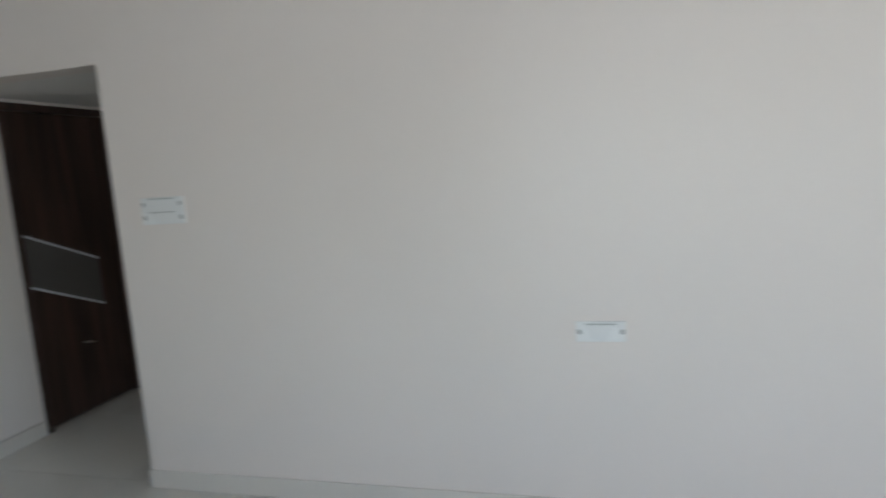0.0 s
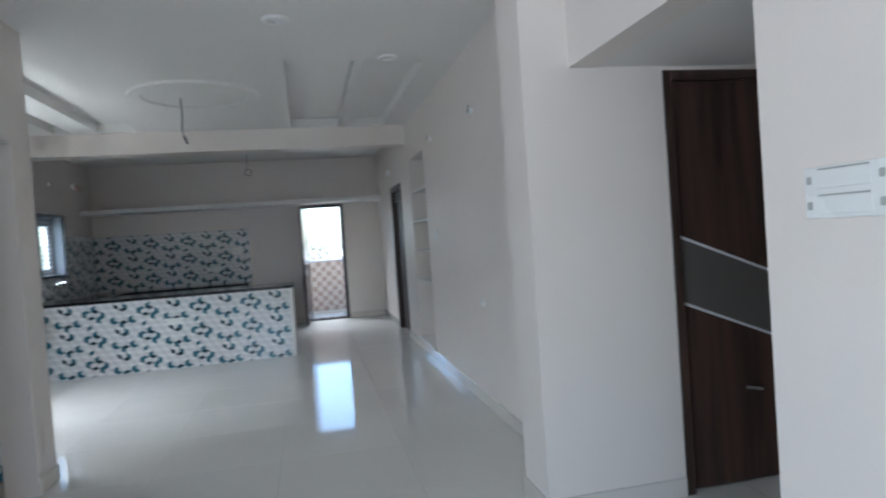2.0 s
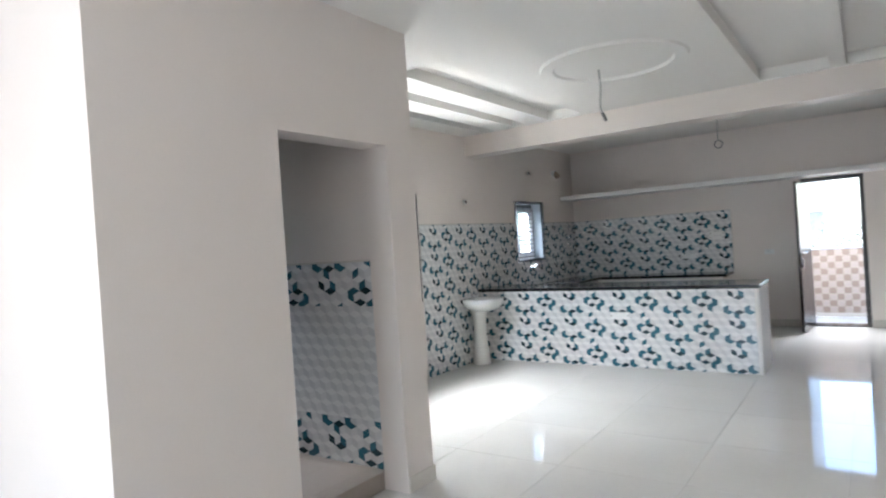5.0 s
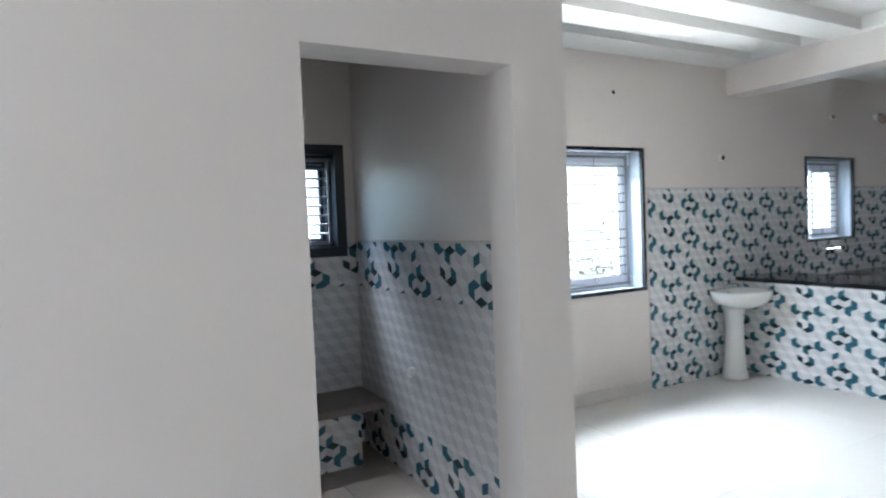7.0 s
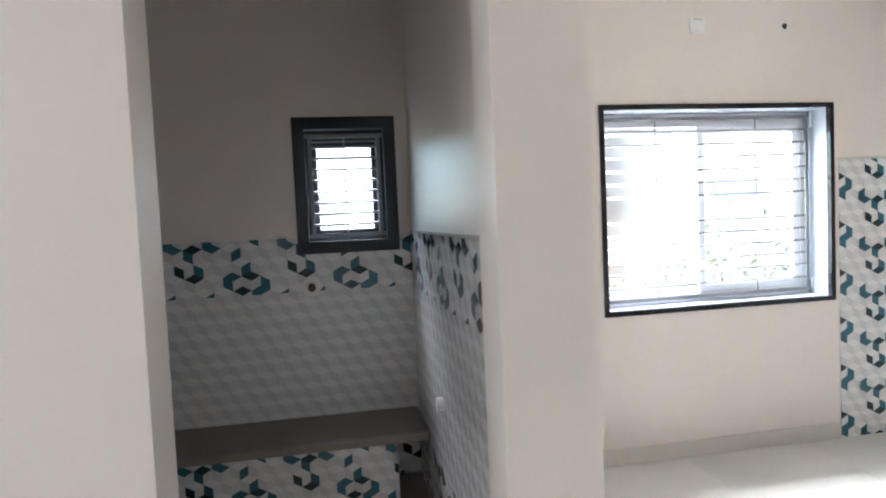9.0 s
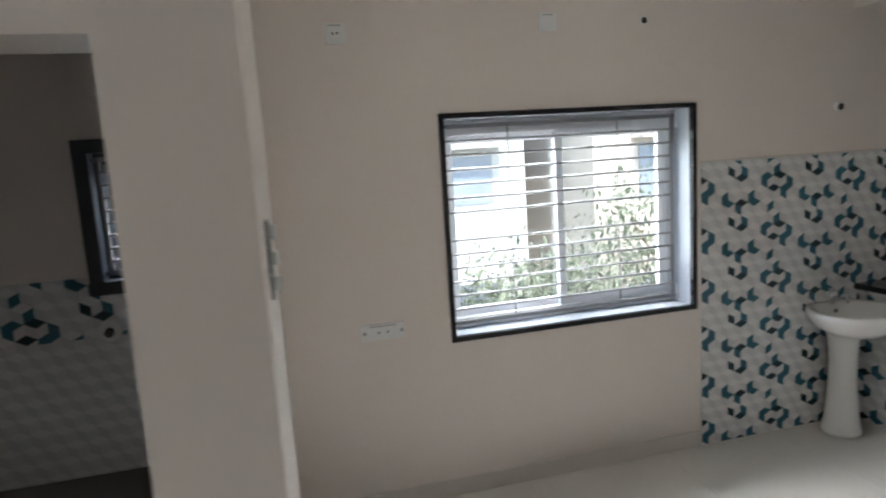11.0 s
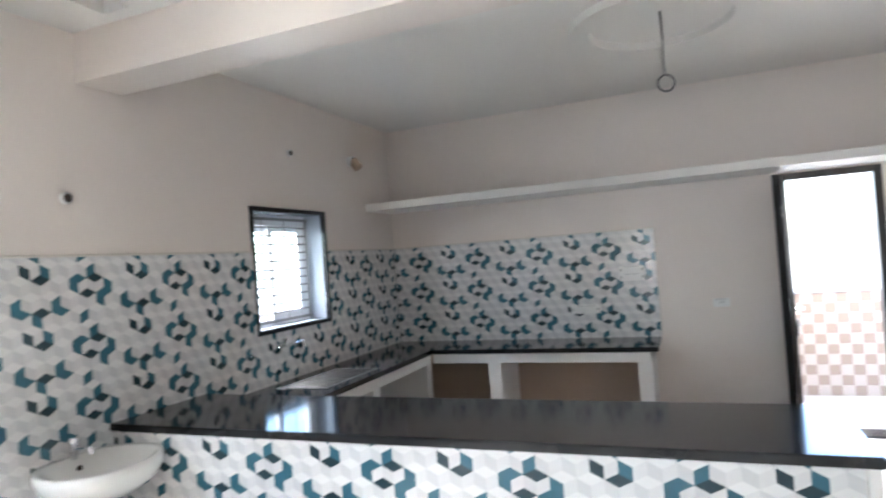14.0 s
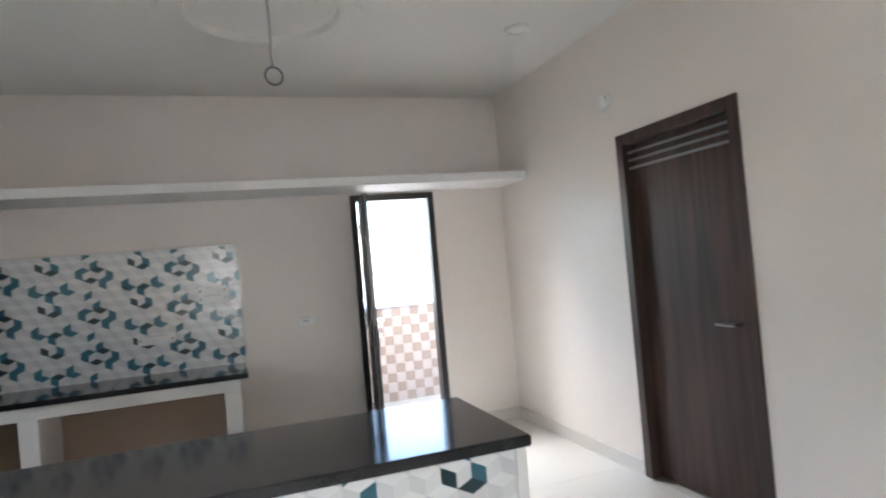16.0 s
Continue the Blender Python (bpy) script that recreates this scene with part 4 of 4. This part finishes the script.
def cladding(name, origin, along, wide, high, shift, label, holes=(), plain_rows=(), v_shift=0.0, su=1.0, sv=1.0):
    """Tiles on a wall: origin at the lower start, along a level direction; they face along x up."""
    along = Vector(along).normalized()
    up = Vector((0, 0, 1))
    out = along.cross(up)
    m = Matrix((along, up, out)).transposed().to_4x4()
    root = thing(name, origin, label, "wall tiles", kind="structure")
    tw, th = TW * su, TH * sv
    j = math.floor(-v_shift / th)
    while j * th + v_shift < high - 0.001:
        v_lo, v_hi = max(0, j * th + v_shift), min(high, (j + 1) * th + v_shift)
        i = math.floor(-shift / tw)
        while i * tw + shift < wide - 0.001:
            u_lo, u_hi = max(0, i * tw + shift), min(wide, (i + 1) * tw + shift)
            rects = [(u_lo, u_hi, v_lo, v_hi)]
            for h in holes:
                cut = []
                for a, b, c, d in rects:
                    if b <= h[0] or a >= h[1] or d <= h[2] or c >= h[3]:
                        cut.append((a, b, c, d))
                        continue
                    if a < h[0]:
                        cut.append((a, h[0], c, d))
                    if b > h[1]:
                        cut.append((h[1], b, c, d))
                    a2, b2 = max(a, h[0]), min(b, h[1])
                    if c < h[2]:
                        cut.append((a2, b2, c, h[2]))
                    if d > h[3]:
                        cut.append((a2, b2, h[3], d))
                rects = cut
            for a, b, c, d in rects:
                if b - a < 0.004 or d - c < 0.004:
                    continue
                ou, ov = i * tw + shift, j * th + v_shift
                t = new("tile", tile_mesh((a - ou) / su, (b - ou) / su, (c - ov) / sv, (d - ov) / sv, j in plain_rows))
                t.matrix_local = Matrix.Translation(along * ou + up * ov) @ m @ Matrix.Diagonal((su, sv, 1, 1))
                t.parent = root
            i += 1
        j += 1
    return root


TILE_H = 1.75
FLOWERS = "white tiles printed with teal hexagon flowers"
EMBOSSED = "pale embossed tiles with teal border rows"
cladding("tiles_left", (LEFT, -4.51, 0.0), (0, 1, 0), 4.50, TILE_H, 0.423, FLOWERS, [(4.51 + KITWIN[0], 4.51 + KITWIN[1], KITWIN[2], KITWIN[3])], v_shift=0.045, su=0.935)
cladding("tiles_far", (LEFT + 0.009, 0.0, KZ), (1, 0, 0), 2.49, TILE_H - KZ, 0.155, FLOWERS + " above the worktop", v_shift=0.115)
cladding("tiles_counter_front", (LEFT + 0.012, PY0 + 0.033, 0.0), (1, 0, 0), PX1 - 0.05 - LEFT - 0.014, PZ - 0.04, 0.223, FLOWERS + " on the counter front", v_shift=0.075)
WT = 1.43
for name, origin, way, wide, start in (("tiles_washroom_side", (WASH_X + 0.009, WASH_Y1 + 0.008), (1, 0, 0), DOOR_X - WASH_X - 0.01, 0.13),
                                       ("tiles_washroom_window", (WASH_X, WASH_Y0), (0, 1, 0), WASH_Y1 - WASH_Y0, 0.023),
                                       ("tiles_washroom_left", (DOOR_X, WASH_Y0), (-1, 0, 0), DOOR_X - WASH_X - 0.01, 0.0)):
    cut = [(WASHWIN[0] - WASH_Y0, WASHWIN[1] - WASH_Y0, WASHWIN[2] - WASH_Z - 0.30, WASHWIN[3])] if name.endswith("window") else []
    wide_tile = 1.05 if name.endswith("side") else 0.93
    cladding(name, (*origin, WASH_Z), way, wide, 0.30, start, "white tiles with a teal border row above the floor", su=wide_tile)
    cladding(name, (*origin, WASH_Z + 0.30), way, wide, WT - WASH_Z - 0.30, start, EMBOSSED, cut, plain_rows=(-1, 0, 1), v_shift=WT - WASH_Z - 1.185, su=wide_tile)
cladding("tiles_bench_riser", (-4.47, WASH_Y0 + 0.01, WASH_Z), (0, 1, 0), 1.39, 0.44 - WASH_Z, 0.13, FLOWERS + " on the bench riser", v_shift=0.06, su=0.8, sv=0.9)

for name, bm in (("tile_trim", soft_box(LEFT + 0.001, LEFT + 0.011, -4.516, KITWIN[0] - 0.001, TILE_H, TILE_H + 0.012, 0.002)),
                 ("tile_trim", soft_box(LEFT + 0.001, LEFT + 0.011, KITWIN[1] + 0.001, -0.001, TILE_H, TILE_H + 0.012, 0.002)),
                 ("tile_trim", soft_box(LEFT + 0.011, -2.338, -0.011, -0.001, TILE_H, TILE_H + 0.012, 0.002)),
                 ("tile_trim", soft_box(-2.340, -2.330, -0.011, -0.001, KZ + 0.001, TILE_H, 0.002)),
                 ("tile_trim", soft_box(WASH_X + 0.011, DOOR_X - 0.001, WASH_Y1 - 0.003, WASH_Y1 + 0.007, WT, WT + 0.012, 0.002)),
                 ("tile_trim", soft_box(DOOR_X - 0.009, DOOR_X + 0.0005, WASH_Y1 - 0.004, WASH_Y1 + 0.007, WASH_Z, WT, 0.002))):
    structure(name, bm, SKIRT, "thin cream edge strip of the wall tiles", "tile trim")

# chequered parapet tiles
sq = 0.1
me_a = []
for mat in (PARA_A, PARA_B):
    bm = bmesh.new()
    box(bm, 0.001, sq - 0.001, 0.0, 0.008, 0.001, sq - 0.001)
    me = bpy.data.meshes.new("tile")
    bm.to_mesh(me)
    bm.free()
    me.materials.append(mat)
    me_a.append(me)
for i in range(29):
    for j in range(10):
        t = new("tile", me_a[(i + j) % 2])
        t.location = (-0.9 + i * sq, 0.0, 0.03 + j * sq)
        t.parent = par

# ---------------------------------------------------------------- floor
floor = thing("floor", (-2.4, -7.0, 0.0), "glossy cream vitrified tile floor", "floor", kind="structure")
part("bed", box(bmesh.new(), -7.0, 3.0, -15.6, 0.23, -0.2, -0.009), GROUT, floor)
FT = 0.80


def floor_piece(name, x0, x1, y0, y1, mat):
    bm = box(bmesh.new(), x0 + 0.001, x1 - 0.001, y0 + 0.001, y1 - 0.001, -0.009, 0.0)
    return part(name, bm, mat, floor)


for j in range(20):
    yb = 0.0 - j * FT
    ya = yb - FT
    if yb < SOUTH:
        break
    for i in range(7):
        xb = 0.0 - i * FT
        xa = xb - FT
        if xa < LEFT - 0.01 - FT:
            break
        if xb > DOOR_X + 0.05 and xa < DOOR_X - 0.01 and ya < PART_Y and yb > WASH_Y0:
            xa = DOOR_X
        elif xb <= PART_X - 0.1 and ya < PART_Y - 0.2 and yb > WASH_Y0 + 0.1:
            if yb < PART_Y:
                continue
            ya = PART_Y - 0.1
        floor_piece("floor_tile", xa, xb, ya, yb, FLOOR)
    if ya < PIL_Y1 and yb > -11:
        for i in range(3):
            floor_piece("floor_tile", i * FT, (i + 1) * FT, ya, yb, FLOOR)
for i in range(6):
    for j in range(6):
        xa, ya = WASH_X + i * 0.30, WASH_Y0 + j * 0.30
        xb, yb = min(xa + 0.30, DOOR_X), min(ya + 0.30, WASH_Y1)
        if xb - xa > 0.01 and yb - ya > 0.01:
            part("floor_tile", box(bmesh.new(), xa + 0.001, xb - 0.001, ya + 0.001, yb - 0.001, 0.0, WASH_Z), WASH_FLOOR, floor)
